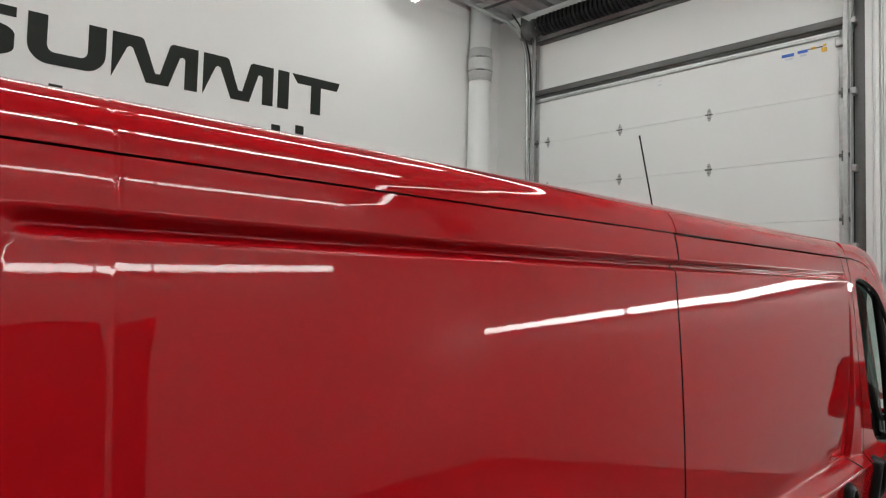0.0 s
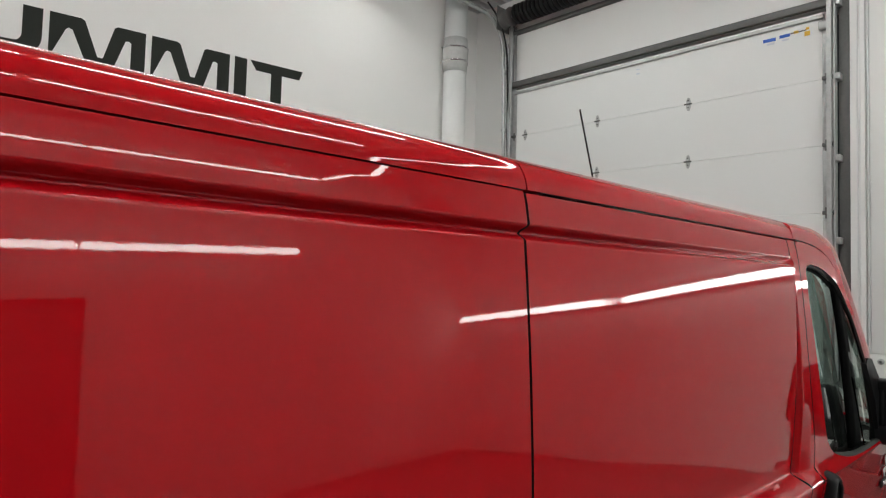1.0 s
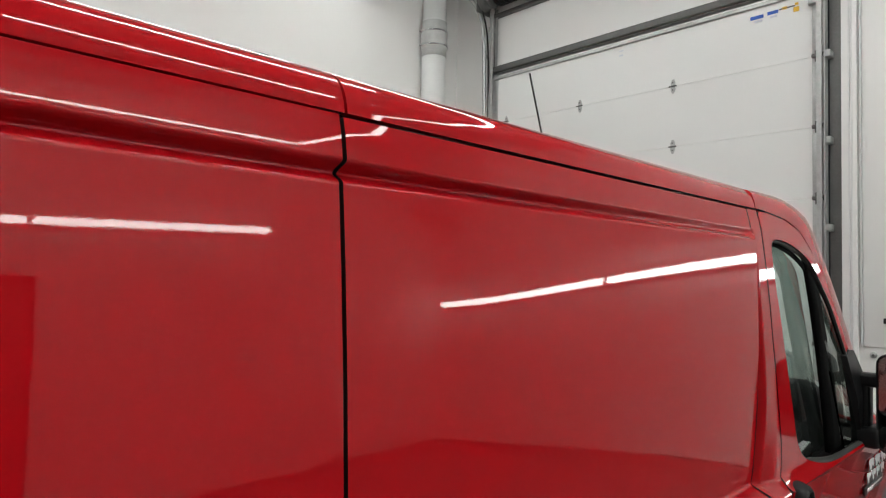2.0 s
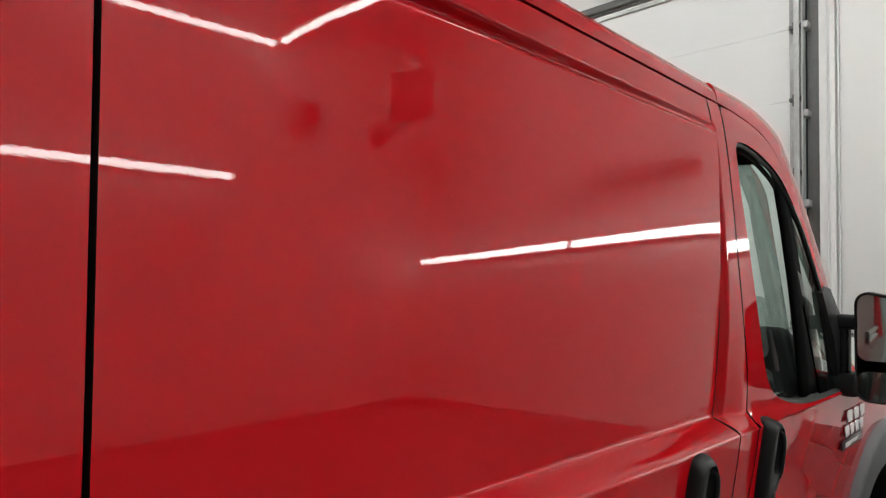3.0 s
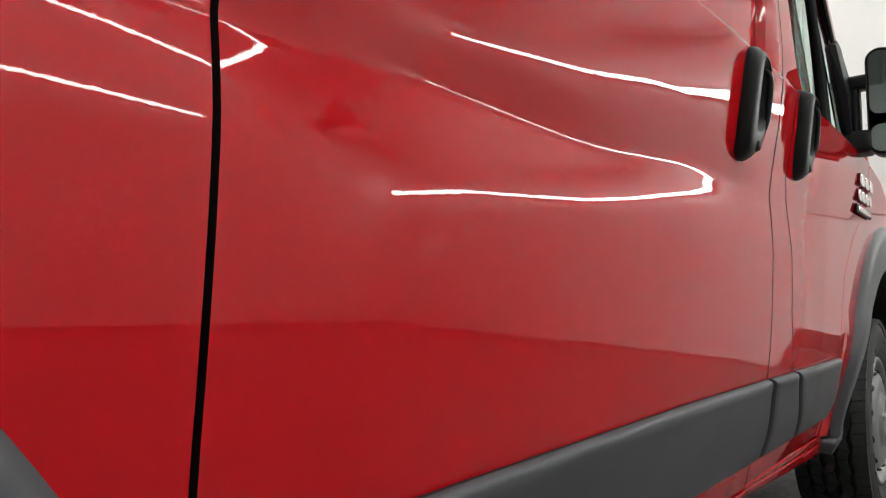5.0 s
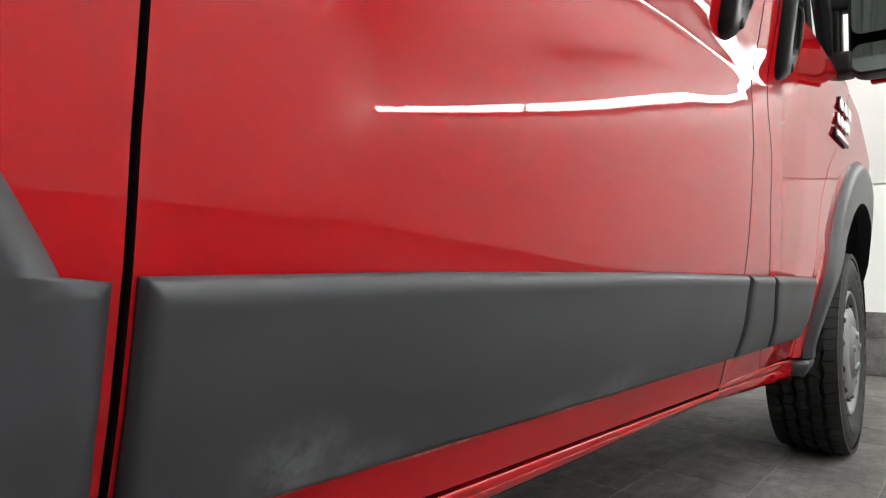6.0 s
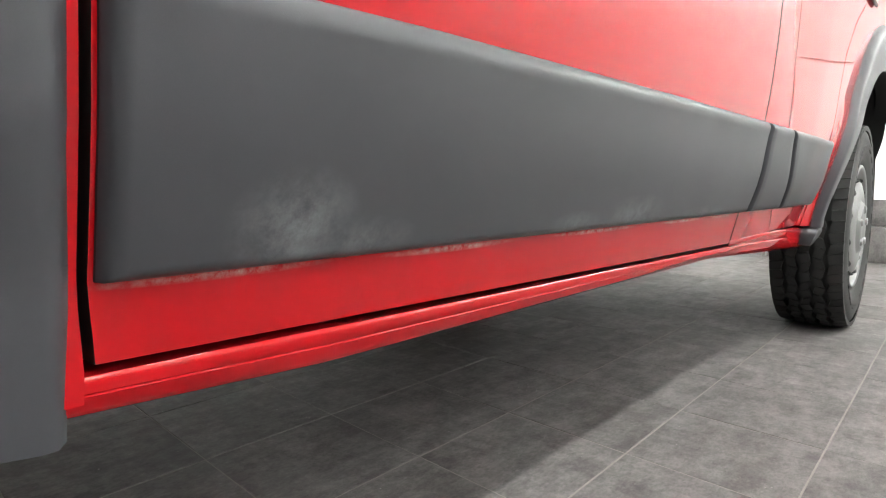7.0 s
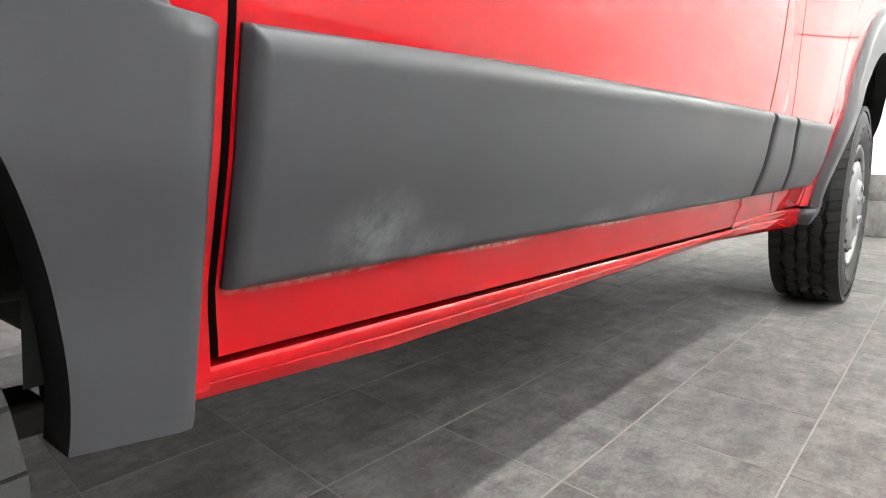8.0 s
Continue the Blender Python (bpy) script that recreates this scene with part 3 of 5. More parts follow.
    for x0, x1, z0, z1 in ((0.03, 0.09, -0.028, -0.012), (0.15, 0.2, -0.02, -0.006)):
        add_box(bm, (sx + x0, y0 - 0.0045, sz + z0), (sx + x1, y0 - 0.002, sz + z1))
    part("sticker", bm, M_PALE, door, "pale worn sticker scraps", smooth=False)
    bm = box((-2.45, y0 - 0.004, 3.83), (-2.41, y0 - 0.002, 3.845))
    add_box(bm, (-2.45, y0 - 0.004, 3.875), (-2.41, y0 - 0.002, 3.885))
    part("maker_plate", bm, M_PALE, door, "small pale plate", smooth=False)
    return door


build_overhead_door()


def build_track(name, x, side):
    """An upright door track: angle iron, channel and its splice plates."""
    t = thing(name, "galvanised steel door track on an angle bracket", "door track", "overhead door tracks")
    y = YN - 0.075
    ch = bmesh.new()
    add_box(ch, (x - 0.004, y - 0.045, 0), (x + 0.004, y + 0.035, 4.75))
    add_box(ch, (x - side * 0.035 - 0.018, y - 0.045, 0), (x - side * 0.035 + 0.018, y - 0.039, 4.75))
    add_box(ch, (x - side * 0.035 - 0.018, y + 0.030, 0), (x - side * 0.035 + 0.018, y + 0.035, 4.75))
    part("channel", ch, M_GALV, t, smooth=False)
    part("angle", box((x + side * 0.006, YN - 0.006, 0), (x + side * 0.07, YN, 4.75)), M_STRUT, t, "dull dark angle iron", smooth=False)
    for z in (0.6, 1.5, 2.1, 2.75, 3.4, 4.0, 4.5):
        part("jamb_bracket", box((x, y - 0.03, z), (x + side * 0.035, YN - 0.008, z + 0.05), 0.003), M_GALV, t)
    return t


build_track("door_track", GX1 - 0.012, 1)
build_track("door_track", GX0 - 0.03, -1)
# jamb and column beside the overhead door
tagged(link_mesh("door_jamb", box((GX1 + 0.0, YN - 0.02, 0), (GX1 + 0.075, YN, 4.6), 0.003), M_STRUT), label="dark grey steel door jamb", category="door jamb", kind="structure")
col = thing("wall_column", "white boxed wall column with narrow ribs", "column")
part("core", box((GX1 + 0.078, YN - 0.05, 0), (GX1 + 0.175, YN, ZC), 0.004), M_WALL, col)
part("rib", box((GX1 + 0.124, YN - 0.064, 0), (GX1 + 0.134, YN - 0.052, ZC), 0.002), M_DOOR, col)
part("rib", box((GX1 + 0.142, YN - 0.060, 0), (GX1 + 0.150, YN - 0.052, ZC), 0.002), M_DOOR, col)
pan = thing("wall_panel", "broad white wall panel standing proud of the wall", "wall panel")
part("board", box((GX1 + 0.20, YN - 0.012, 1.27), (1.0, YN, ZC), 0.005), M_WALL, pan)
part("edge_trim", box((GX1 + 0.188, YN - 0.03, 1.265), (GX1 + 0.197, YN, ZC), 0.002), M_DOOR, pan)
bx = thing("wall_switch", "small black wall switch box", "switch")
part("case", box((-0.375, YN - 0.045, 1.44), (-0.325, YN - 0.012, 1.478), 0.004), M_BLACK, bx)
part("rocker", box((-0.36, YN - 0.050, 1.45), (-0.34, YN - 0.046, 1.468), 0.002), M_STRUT, bx)
ot = thing("wall_outlet", "small round grey outlet cover low on the wall", "outlet")
part("cover", rod((-0.44, YN - 0.02, 1.215), (-0.44, YN, 1.215), 0.022, 18), M_GALV, ot)
part("knob", rod((-0.44, YN - 0.03, 1.215), (-0.44, YN - 0.02, 1.215), 0.008, 12), M_STRUT, ot)


def build_torsion():
    """The door's counterweight shaft with its big black coil spring and drum."""
    t = thing("torsion_spring", "black torsion coil spring on a steel shaft above the door", "torsion spring")
    y, z = YN - 0.22, 4.80
    bm = bmesh.new()
    pts = []
    n, turns = 46 * 14, 46
    for i in range(n + 1):
        a = 2 * math.pi * turns * i / n
        pts.append((GX0 + 0.15 + 2.6 * i / n, y + 0.095 * math.cos(a), z + 0.095 * math.sin(a)))
    add_pipe(bm, pts, 0.024, 6)
    part("coil", bm, M_SEAM, t, "black coil spring")
    part("shaft", rod((GX0 - 0.1, y, z), (GX1 + 0.1, y, z), 0.016, 14), M_GALV, t)
    bm = bmesh.new()
    add_lathe(bm, [(GX0 - 0.03, 0.01), (GX0 - 0.03, 0.12), (GX0 - 0.02, 0.12), (GX0 - 0.015, 0.10), (GX0 + 0.07, 0.095), (GX0 + 0.075, 0.11), (GX0 + 0.09, 0.11), (GX0 + 0.09, 0.01)], 32, "X", (0, y, z))
    part("drum", bm, M_STRUT, t)
    part("end_plate", box((GX0 - 0.06, y - 0.10, z - 0.14), (GX0 - 0.05, YN, z + 0.14), 0.003), M_STRUT, t)
    part("header_angle", box((GX0 - 0.06, YN - 0.06, 4.66), (GX1, YN, 4.70), 0.004), M_STRUT, t, "dark steel header angle")
    for s in (-0.4, 0.4):
        part("mount", box((GX0 + 1.45 + s - 0.02, y - 0.02, z - 0.02), (GX0 + 1.45 + s + 0.02, YN, z + 0.02), 0.004), M_STRUT, t)


build_torsion()


def build_drain_pipe():
    t = thing("drain_pipe", "thick white plastic drain pipe with a grey banded coupling", "pipe")
    c = (-4.52, 4.36)
    part("pipe", rod((*c, 0), (*c, ZC), 0.135, 40), M_PVC, t)
    bm = bmesh.new()
    add_lathe(bm, [(4.18, 0.136), (4.18, 0.141), (4.27, 0.141), (4.28, 0.150), (4.48, 0.152), (4.49, 0.142), (4.58, 0.141), (4.58, 0.136)], 40, "Z", (*c, 0))
    part("coupling", bm, M_TAPE, t, "grey rubber coupling")
    for z in (4.30, 4.46):
        bm = bmesh.new()
        add_lathe(bm, [(z - 0.008, 0.151), (z - 0.008, 0.1555), (z + 0.008, 0.1555), (z + 0.008, 0.151)], 40, "Z", (*c, 0))
        clamp = part("hose_clamp", bm, M_CHROME, t)
        part("screw", rod((c[0] - 0.06, c[1] - 0.17, z), (c[0] - 0.06, c[1] - 0.10, z), 0.008, 8), M_GALV, clamp)


build_drain_pipe()


def build_conduits():
    t = thing("conduit", "grey steel conduit bent down along the door track", "conduit")
    pts = bend([(-4.35, 2.9, 4.98), (-4.32, 3.6, 4.97), (-4.27, 4.25, 4.93), (-4.20, 4.58, 4.86), (-4.14, 4.72, 4.66), (-4.12, 4.76, 4.35), (-4.11, 4.78, 3.6), (-4.11, 4.80, 2.6), (-4.11, 4.80, 1.2)], 10)
    part("tube", add_pipe(bmesh.new(), pts, 0.022, 10), M_GALV, t)
    for z in (4.2, 3.5, 2.7):
        part("strap", box((-4.14, 4.77, z), (-4.08, YN, z + 0.03), 0.004), M_GALV, t)
    t = thing("power_cable", "black power cable hanging beside the conduit", "cable")
    pts = bend([(-4.15, 4.5, 4.98), (-4.10, 4.62, 4.82), (-4.06, 4.72, 4.55), (-4.05, 4.76, 4.2), (-4.06, 4.79, 3.6), (-4.06, 4.80, 2.8), (-4.06, 4.80, 1.6)], 10)
    part("sheath", add_pipe(bmesh.new(), pts, 0.010, 8), M_SEAM, t)
    t = thing("ceiling_strut", "dark steel channel hung below the ceiling deck", "strut")
    part("channel", box((-4.2, 4.05, 5.02), (XE - 0.3, 4.09, 5.06), 0.004), M_STRUT, t)
    for x in (-3.8, -2.0, 0.0, 2.0, 4.0):
        part("hanger", rod((x, 4.07, 5.05), (x, 4.07, ZC), 0.006, 8), M_GALV, t)
    part("rail", rod((-4.4, 4.2, 5.0), (1.0, 4.6, 5.04), 0.016, 10), M_STRUT, t)


build_conduits()


def build_sign():
    """Dark cut letters on the white wall; the line of letters climbs a little."""
    y0, z0, climb, cap = -0.290, 3.266, math.tan(radians(2.2)), 0.362
    word = new("wall_lettering")
    tagged(word, label="large dark grey cut letters on the white wall", category="lettering")

    def put(y, z):
        return (XW, y, z0 + climb * (y - y0) + z * cap)

    def plate(name, loops):
        bm = bmesh.new()
        for pts in loops:
            vs = [bm.verts.new(put(*p)) for p in pts]
            f = bm.faces.new(vs)
            if f.normal.x < 0:
                f.normal_flip()
            r = bmesh.ops.extrude_face_region(bm, geom=[f])
            bmesh.ops.translate(bm, vec=(0.006, 0, 0), verts=[v for v in r["geom"] if isinstance(v, bmesh.types.BMVert)])
        bmesh.ops.recalc_face_normals(bm, faces=bm.faces)
        bmesh.ops.triangulate(bm, faces=[f for f in bm.faces if len(f.verts) > 4], ngon_method="EAR_CLIP")
        part(name, bm, M_LETTER, word, smooth=False)

    def arc(cy, cz, ry, rz, a0, a1, n=7):
        return [(cy + ry * math.cos(radians(a0 + (a1 - a0) * i / n)), cz + rz * math.sin(radians(a0 + (a1 - a0) * i / n))) for i in range(n + 1)]

    # U: two stems joined by a round bottom
    a, b, st = -0.290, 0.232, 0.125
    plate("letter", [[(a, 1.0), (a, 0.40)] + arc(a + 0.14, 0.40, 0.14, 0.40, 180, 270) + arc(b - 0.14, 0.40, 0.14, 0.40, 270, 360) + [(b, 0.40), (b, 1.0), (b - st, 1.0), (b - st, 0.42)]
                     + arc(b - st - 0.05, 0.42, 0.05, 0.17, 0, -90)[1:] + arc(a + st + 0.05, 0.42, 0.05, 0.17, 270, 180) + [(a + st, 1.0)]])

    def em(a, b, st):
        w = b - a
        m = (a + b) / 2 + 0.01
        plate("letter", [[(a, 0), (a, 1.0), (a + 0.31 * w, 1.0), (a + 0.345 * w, 0.96), (m - 0.02, 0.24), (m + 0.02, 0.24), (b - 0.345 * w, 0.96), (b - 0.31 * w, 1.0), (b, 1.0), (b, 0),
                          (b - st, 0), (b - st, 0.70), (b - st - 0.02, 0.74), (b - st - 0.045, 0.72), (m + 0.13 * w, 0.0), (m - 0.13 * w, 0.0), (a + st + 0.045, 0.72), (a + st + 0.02, 0.74), (a + st, 0.70)]])

    em(0.275, 0.955, 0.108)
    em(1.003, 1.672, 0.108)
    plate("letter", [[(1.722, 0), (1.722, 1.0), (1.838, 1.0), (1.838, 0)]])
    plate("letter", [[(1.872, 1.0), (1.935, 0.76), (2.085, 0.76), (2.085, 0), (2.195, 0), (2.195, 0.76), (2.385, 0.76), (2.418, 1.0)]])
    # the letter before: its right half shows
    a, b = -0.90, -0.365
    plate("letter", [[(a, 0.62), (a, 0.78)] + arc(a + 0.16, 0.80, 0.16, 0.20, 180, 90) + [(b + 0.005, 1.0), (b + 0.005, 0.80), (a + 0.19, 0.80)] + arc(a + 0.16, 0.72, 0.03, 0.08, 90, 270, 4)
                     + [(b - 0.14, 0.64)] + arc(b - 0.14, 0.44, 0.14, 0.20, 90, 0) + [(b, 0.20)] + arc(b - 0.14, 0.20, 0.14, 0.20, 0, -90) + [(a, 0.0), (a, 0.20), (b - 0.16, 0.20)] + arc(b - 0.16, 0.32, 0.04, 0.10, -90, 90, 4) + [(a + 0.16, 0.43)] + arc(a + 0.16, 0.63, 0.16, 0.20, 270, 190, 5)])
    # tops of a second, smaller line show as squares
    small = tagged(new("wall_lettering"), label="row of small dark dots, tops of lettering below", category="lettering")
    for y, z in ((-0.095, 3.105), (1.715, 3.152), (1.970, 3.191)):
        part("dot", box((XW, y - 0.045, z - 0.06), (XW + 0.006, y + 0.045, z + 0.024)), M_LETTER, small, smooth=False)


build_sign()


# ---- strip lamps ----
def strip_lamp(a, b, down, label, glow=None):
    """A two-tube LED strip from a to b: white tray, diffuser and end caps; down points from tray to diffuser."""
    a, b, down = Vector(a), Vector(b), Vector(down).normalized()
    t = thing("strip_lamp", label, "strip lamp", "strip lamps")
    d = (b - a).normalized()
    side = d.cross(down)
    rot = Matrix((side, d, down)).transposed().to_4x4()
    base = Matrix.Translation((a + b) / 2) @ rot
    n = (b - a).length
    bm = bmesh.new()
    add_box(bm, (-0.060, -n / 2, -0.05), (0.060, n / 2, -0.012), 0.006)
    bmesh.ops.transform(bm, matrix=base, verts=bm.verts)
    part("tray", bm, M_DOOR, t)
    bm = bmesh.new()
    add_box(bm, (-0.036, -n / 2 + 0.012, -0.02), (0.036, n / 2 - 0.012, 0.018), 0.014, 3)
    bmesh.ops.transform(bm, matrix=base, verts=bm.verts)
    part("diffuser", bm, glow or M_LAMP, t, "glowing white diffuser")
    for s in (-1, 1):
        bm = bmesh.new()
        add_box(bm, (-0.042, s * n / 2 - 0.01, -0.022), (0.042, s * n / 2 + 0.006, 0.022), 0.004)
        bmesh.ops.transform(bm, matrix=base, verts=bm.verts)
        part("end_cap", bm, M_DOOR, t)
    return t


LAMP = "long white LED strip lamp, lit, on the "
strip_lamp((1.08, YN - 0.05, 1.935), (3.188, YN - 0.05, 1.935), (0, -1, 0), LAMP + "end wall")
strip_lamp((3.212, YN - 0.05, 1.935), (5.36, YN - 0.05, 1.935), (0, -1, 0), LAMP + "end wall")
for k in range(2):
    strip_lamp((XE - 0.05, 2.56 - 2.1 * k, 2.955), (XE - 0.05, 0.474 - 2.1 * k, 2.955), (-1, 0, 0), LAMP + "long wall")
for k in range(2):
    strip_lamp((XE - 0.05, 3.06 - 2.46 * k, 4.75), (XE - 0.05, 0.615 - 2.46 * k, 4.75), (-1, 0, 0), LAMP + "long wall, high up")
for k in range(2):
    strip_lamp((XW + 0.05, 2.9 - 2.5 * k, 4.98), (XW + 0.05, 0.46 - 2.5 * k, 4.98), (1, 0, 0), LAMP + "lettered wall")


def hung_lamp(a, b):
    """A strip lamp on two short rods below the deck."""
    t = strip_lamp(a, b, (0, 0, -1), LAMP + "ceiling, hung on rods")
    for k in (0.15, 0.85):
        p = Vector(a).lerp(Vector(b), k)
        part("rod", rod((p.x, p.y, p.z + 0.045), (p.x, p.y, ZC + 0.02), 0.006, 8), M_GALV, t)


for k in range(4):
    hung_lamp((5.3 - 2.42 * k, 3.10, 4.75), (2.894 - 2.42 * k, 3.10, 4.75))
for x in (2.4, -0.7):
    for k in range(2):
        strip_lamp((x, 2.3 - 2.5 * k, ZC - 0.05), (x, -0.14 - 2.5 * k, ZC - 0.05), (0, 0, -1), LAMP + "ceiling deck", M_LAMP_HIGH)


# tiled skirting on a low kerb beside the overhead door
t = thing("skirting", "grey tiled skirting on a low grey kerb along the wall", "skirting")
part("kerb", box((GX1 + 0.26, YN - 0.05, 0.0), (0.95, YN - 0.002, 0.238), 0.006), M_TILE, t, "grey kerb")
for k in range(5):
    part("tile", box((GX1 + 0.26 + 0.278 * k, YN - 0.016, 0.242), (GX1 + 0.534 + 0.278 * k, YN - 0.002, 0.415), 0.003), M_TILE, t)


# ---- things on the near walls, seen in the paint's reflection ----
def build_heater(at, turn):
    """A fan heater hung in the corner: grey case, dark louvred grille, paler burner box below."""
    t = thing("unit_heater", "grey hanging unit heater with a dark louvred grille", "heater", at=at)
    t.matrix_basis = Matrix.Translation(at) @ Matrix.Rotation(radians(turn), 4, "Z")
    w, h, d = 0.54, 0.76, 0.42
    part("case", box((-w / 2, -d / 2, -h / 2), (w / 2, d / 2, h / 2), 0.02), M_PVC, t)
    grille = part("grille", box((-w / 2 + 0.035, -d / 2 - 0.012, -h / 2 + 0.04), (w / 2 - 0.035, -d / 2 - 0.003, h / 2 - 0.04), 0.006), M_STRUT, t, "dark grille")
    for i in range(8):
        z = -h / 2 + 0.07 + (h - 0.14) * i / 7
        part("louvre", box((-w / 2 + 0.05, -d / 2 - 0.035, z - 0.010), (w / 2 - 0.05, -d / 2 - 0.013, z + 0.010), 0.004), M_BROWN, grille)
    part("burner_box", box((-w / 2 + 0.02, -d / 2 + 0.06, -h / 2 - 0.24), (w / 2 - 0.10, d / 2 - 0.04, -h / 2 - 0.004), 0.015), M_TAPE, t, "grey burner box")
    part("motor", box((w / 2 + 0.03, -d / 2 + 0.02, -h / 2 - 0.16), (w / 2 + 0.17, d / 2 - 0.1, -h / 2 + 0.10), 0.03, 3), M_STRUT, t, "dark motor housing")
    part("motor_bracket", box((w / 2 - 0.01, -0.04, -h / 2 - 0.02), (w / 2 + 0.04, 0.04, -h / 2 + 0.06), 0.004), M_GALV, t)
    for x in (-w / 2 + 0.08, w / 2 - 0.08):
        part("hanger_rod", rod((x, 0, h / 2), (x, 0, ZC - at[2]), 0.008, 8), M_GALV, t)
    return t


build_heater((4.74, 4.14, 4.0), -42)


def build_speaker():
    t = thing("wall_speaker", "small grey loudspeaker box with a dark grille on the wall", "loudspeaker")
    part("case", box((XE - 0.24, 3.19, 3.66), (XE - 0.04, 3.41, 4.0), 0.015), M_TAPE, t)
    part("grille", box((XE - 0.252, 3.21, 3.68), (XE - 0.242, 3.39, 3.98), 0.004), M_STRUT, t)
    part("bracket", box((XE - 0.05, 3.26, 3.78), (XE, 3.34, 3.88), 0.004), M_GALV, t)


build_speaker()
# only the foot of a white downpipe, cut short, is built
t = thing("pipe_stub", "short white pipe stub standing on the floor before the wall", "post")
part("post", rod((XE - 0.22, 3.28, 0), (XE - 0.22, 3.28, 0.34), 0.055, 24), M_PVC, t)
part("cap", rod((XE - 0.22, 3.28, 0.34), (XE - 0.22, 3.28, 0.36), 0.058, 24, 0.045), M_PVC, t)


def build_air_unit():
    t = thing("air_conditioner", "white wall-hung air conditioner, closed flap", "air conditioner")
    x0, x1, z0, z1 = 2.0, 3.0, 2.56, 2.86
    part("case", box((x0, YN - 0.2, z0 + 0.03), (x1, YN, z1), 0.035, 4), M_PVC, t)
    part("flap", box((x0 + 0.04, YN - 0.195, z0), (x1 - 0.04, YN - 0.07, z0 + 0.026), 0.01), M_TAPE, t, "grey outlet flap")


build_air_unit()
for x, y, s in ((3.14, YN, 0), (XE, 4.3, 1)):
    t = thing("wall_socket", "small grey wall socket box", "socket", "wall sockets")
    if s == 0:
        part("plate", box((x - 0.026, y - 0.02, 0.990), (x + 0.026, y, 1.068), 0.005), M_STRUT, t)
        part("cover", box((x - 0.012, y - 0.026, 1.012), (x + 0.012, y - 0.021, 1.034), 0.002), M_TAPE, t)
    else:
        part("plate", box((x - 0.02, y - 0.022, 0.90), (x, y + 0.022, 0.97), 0.005), M_TAPE, t)
        part("cover", box((x - 0.026, y - 0.014, 0.915), (x - 0.021, y + 0.014, 0.955), 0.002), M_STRUT, t)


def build_side_door():
    """Dark double doors closing the opening in the long wall."""
    t = thing("double_door", "grey-brown painted double doors, closed, in the long wall", "door")
    for y0, y1, hy in ((-1.735, -0.572, -0.65), (-0.560, 0.535, -0.48)):
        leaf = part("leaf", box((XE + 0.05, y0, 0.01), (XE + 0.095, y1, 2.405), 0.004), M_BROWN, t)
        part("handle", rod((XE + 0.01, hy, 1.0), (XE + 0.01, hy, 1.25), 0.012, 12), M_GALV, leaf, "steel pull handle")
        for z in (1.02, 1.23):
            part("handle_post", rod((XE + 0.01, hy, z), (XE + 0.05, hy, z), 0.008, 8), M_GALV, leaf)


build_side_door()


# ---- the van ----
XC = -0.92
van = thing("cargo_van", "glossy red cargo van with grey plastic side cladding, parked", "van")

GAP = 0.0045


def shifted(table, d):
    return lambda z: lerp_table(table, z) + d


def fixed(v):
    return lambda z: v


def zs_between(a, b, h=0.02):
    return steps(a, b, h, Z_DENSE)


# black sheet added behind the panels: its colour is the shade in the gaps
inner = bmesh.new()
add_skin(inner, fixed(-1.40), fixed(1.24), zs_between(0.88, 1.868, 0.05), off=-0.030, h=0.1, inset=0)
add_skin(inner, fixed(-0.085), fixed(1.24), zs_between(0.41, 0.88, 0.05), off=-0.026, h=0.1, inset=0)
add_skin(inner, fixed(1.20), fixed(2.0), zs_between(0.41, 1.20, 0.05), off=-0.026, h=0.1, inset=0)
part("gap_shade_sheet", inner, M_SEAM, van, "black sheet that puts shade behind the panel gaps")

# roof and cant rail, split where the joint crosses the rail
def roof_section(bm, y0, y1, h):
    ys = steps(y0, y1, h, Y_DENSE)
    prof = [(z, None) for z in steps(1.868, 2.028, 0.006)]
    rows = []
    for z, _ in prof:
        rows.append([bm.verts.new((side_x(y, z), y, z)) for y in ys])
    for a, b in zip(rows, rows[1:]):
        for k in range(len(ys) - 1):
            bm.faces.new((a[k], a[k + 1], b[k + 1], b[k]))
    # the far half of the roof
    far = []
    for z, _ in prof:
        far.append([bm.verts.new((2 * XC - side_x(y, z), y, z)) for y in ys])
    for a, b in zip(far, far[1:]):
        for k in range(len(ys) - 1):
            bm.faces.new((b[k], b[k + 1], a[k + 1], a[k]))
    ridge = [bm.verts.new((XC, y, 2.035)) for y in ys]
    for k in range(len(ys) - 1):
        bm.faces.new((rows[-1][k], rows[-1][k + 1], ridge[k + 1], ridge[k]))
        bm.faces.new((ridge[k], ridge[k + 1], far[-1][k + 1], far[-1][k]))


bm = bmesh.new()
roof_section(bm, -1.45, -0.004, 0.04)
roof_section(bm, 0.0, 1.146, 0.04)
add_flange(bm, 0.012)
part("roof", bm, M_RED, van)

# rear quarter: blank panel above, rail slot, lower side with the wheel opening
RZ0, RZ1 = 1.224, 1.288
REAR_C, REAR_R = (-0.473, 0.38), 0.40
bm = bmesh.new()
add_skin(bm, fixed(-1.45), shifted(S_REAR, -0.001), zs_between(RZ1, 1.8652), inset=0)
add_skin(bm, fixed(-1.45), fixed(-0.93), zs_between(RZ0, RZ1, 0.012), inset=0)
add_skin(bm, fixed(-1.45), shifted(S_REAR, -0.001), zs_between(0.83, RZ0), inset=0)
add_skin(bm, fixed(-0.193), shifted(S_REAR, -0.001), zs_between(0.60, 0.83), inset=0)
add_skin(bm, fixed(-0.052), shifted(S_REAR, -0.001), zs_between(0.385, 0.60), inset=0)
add_skin(bm, fixed(-1.45), fixed(-0.92), zs_between(0.385, 0.83), inset=0)
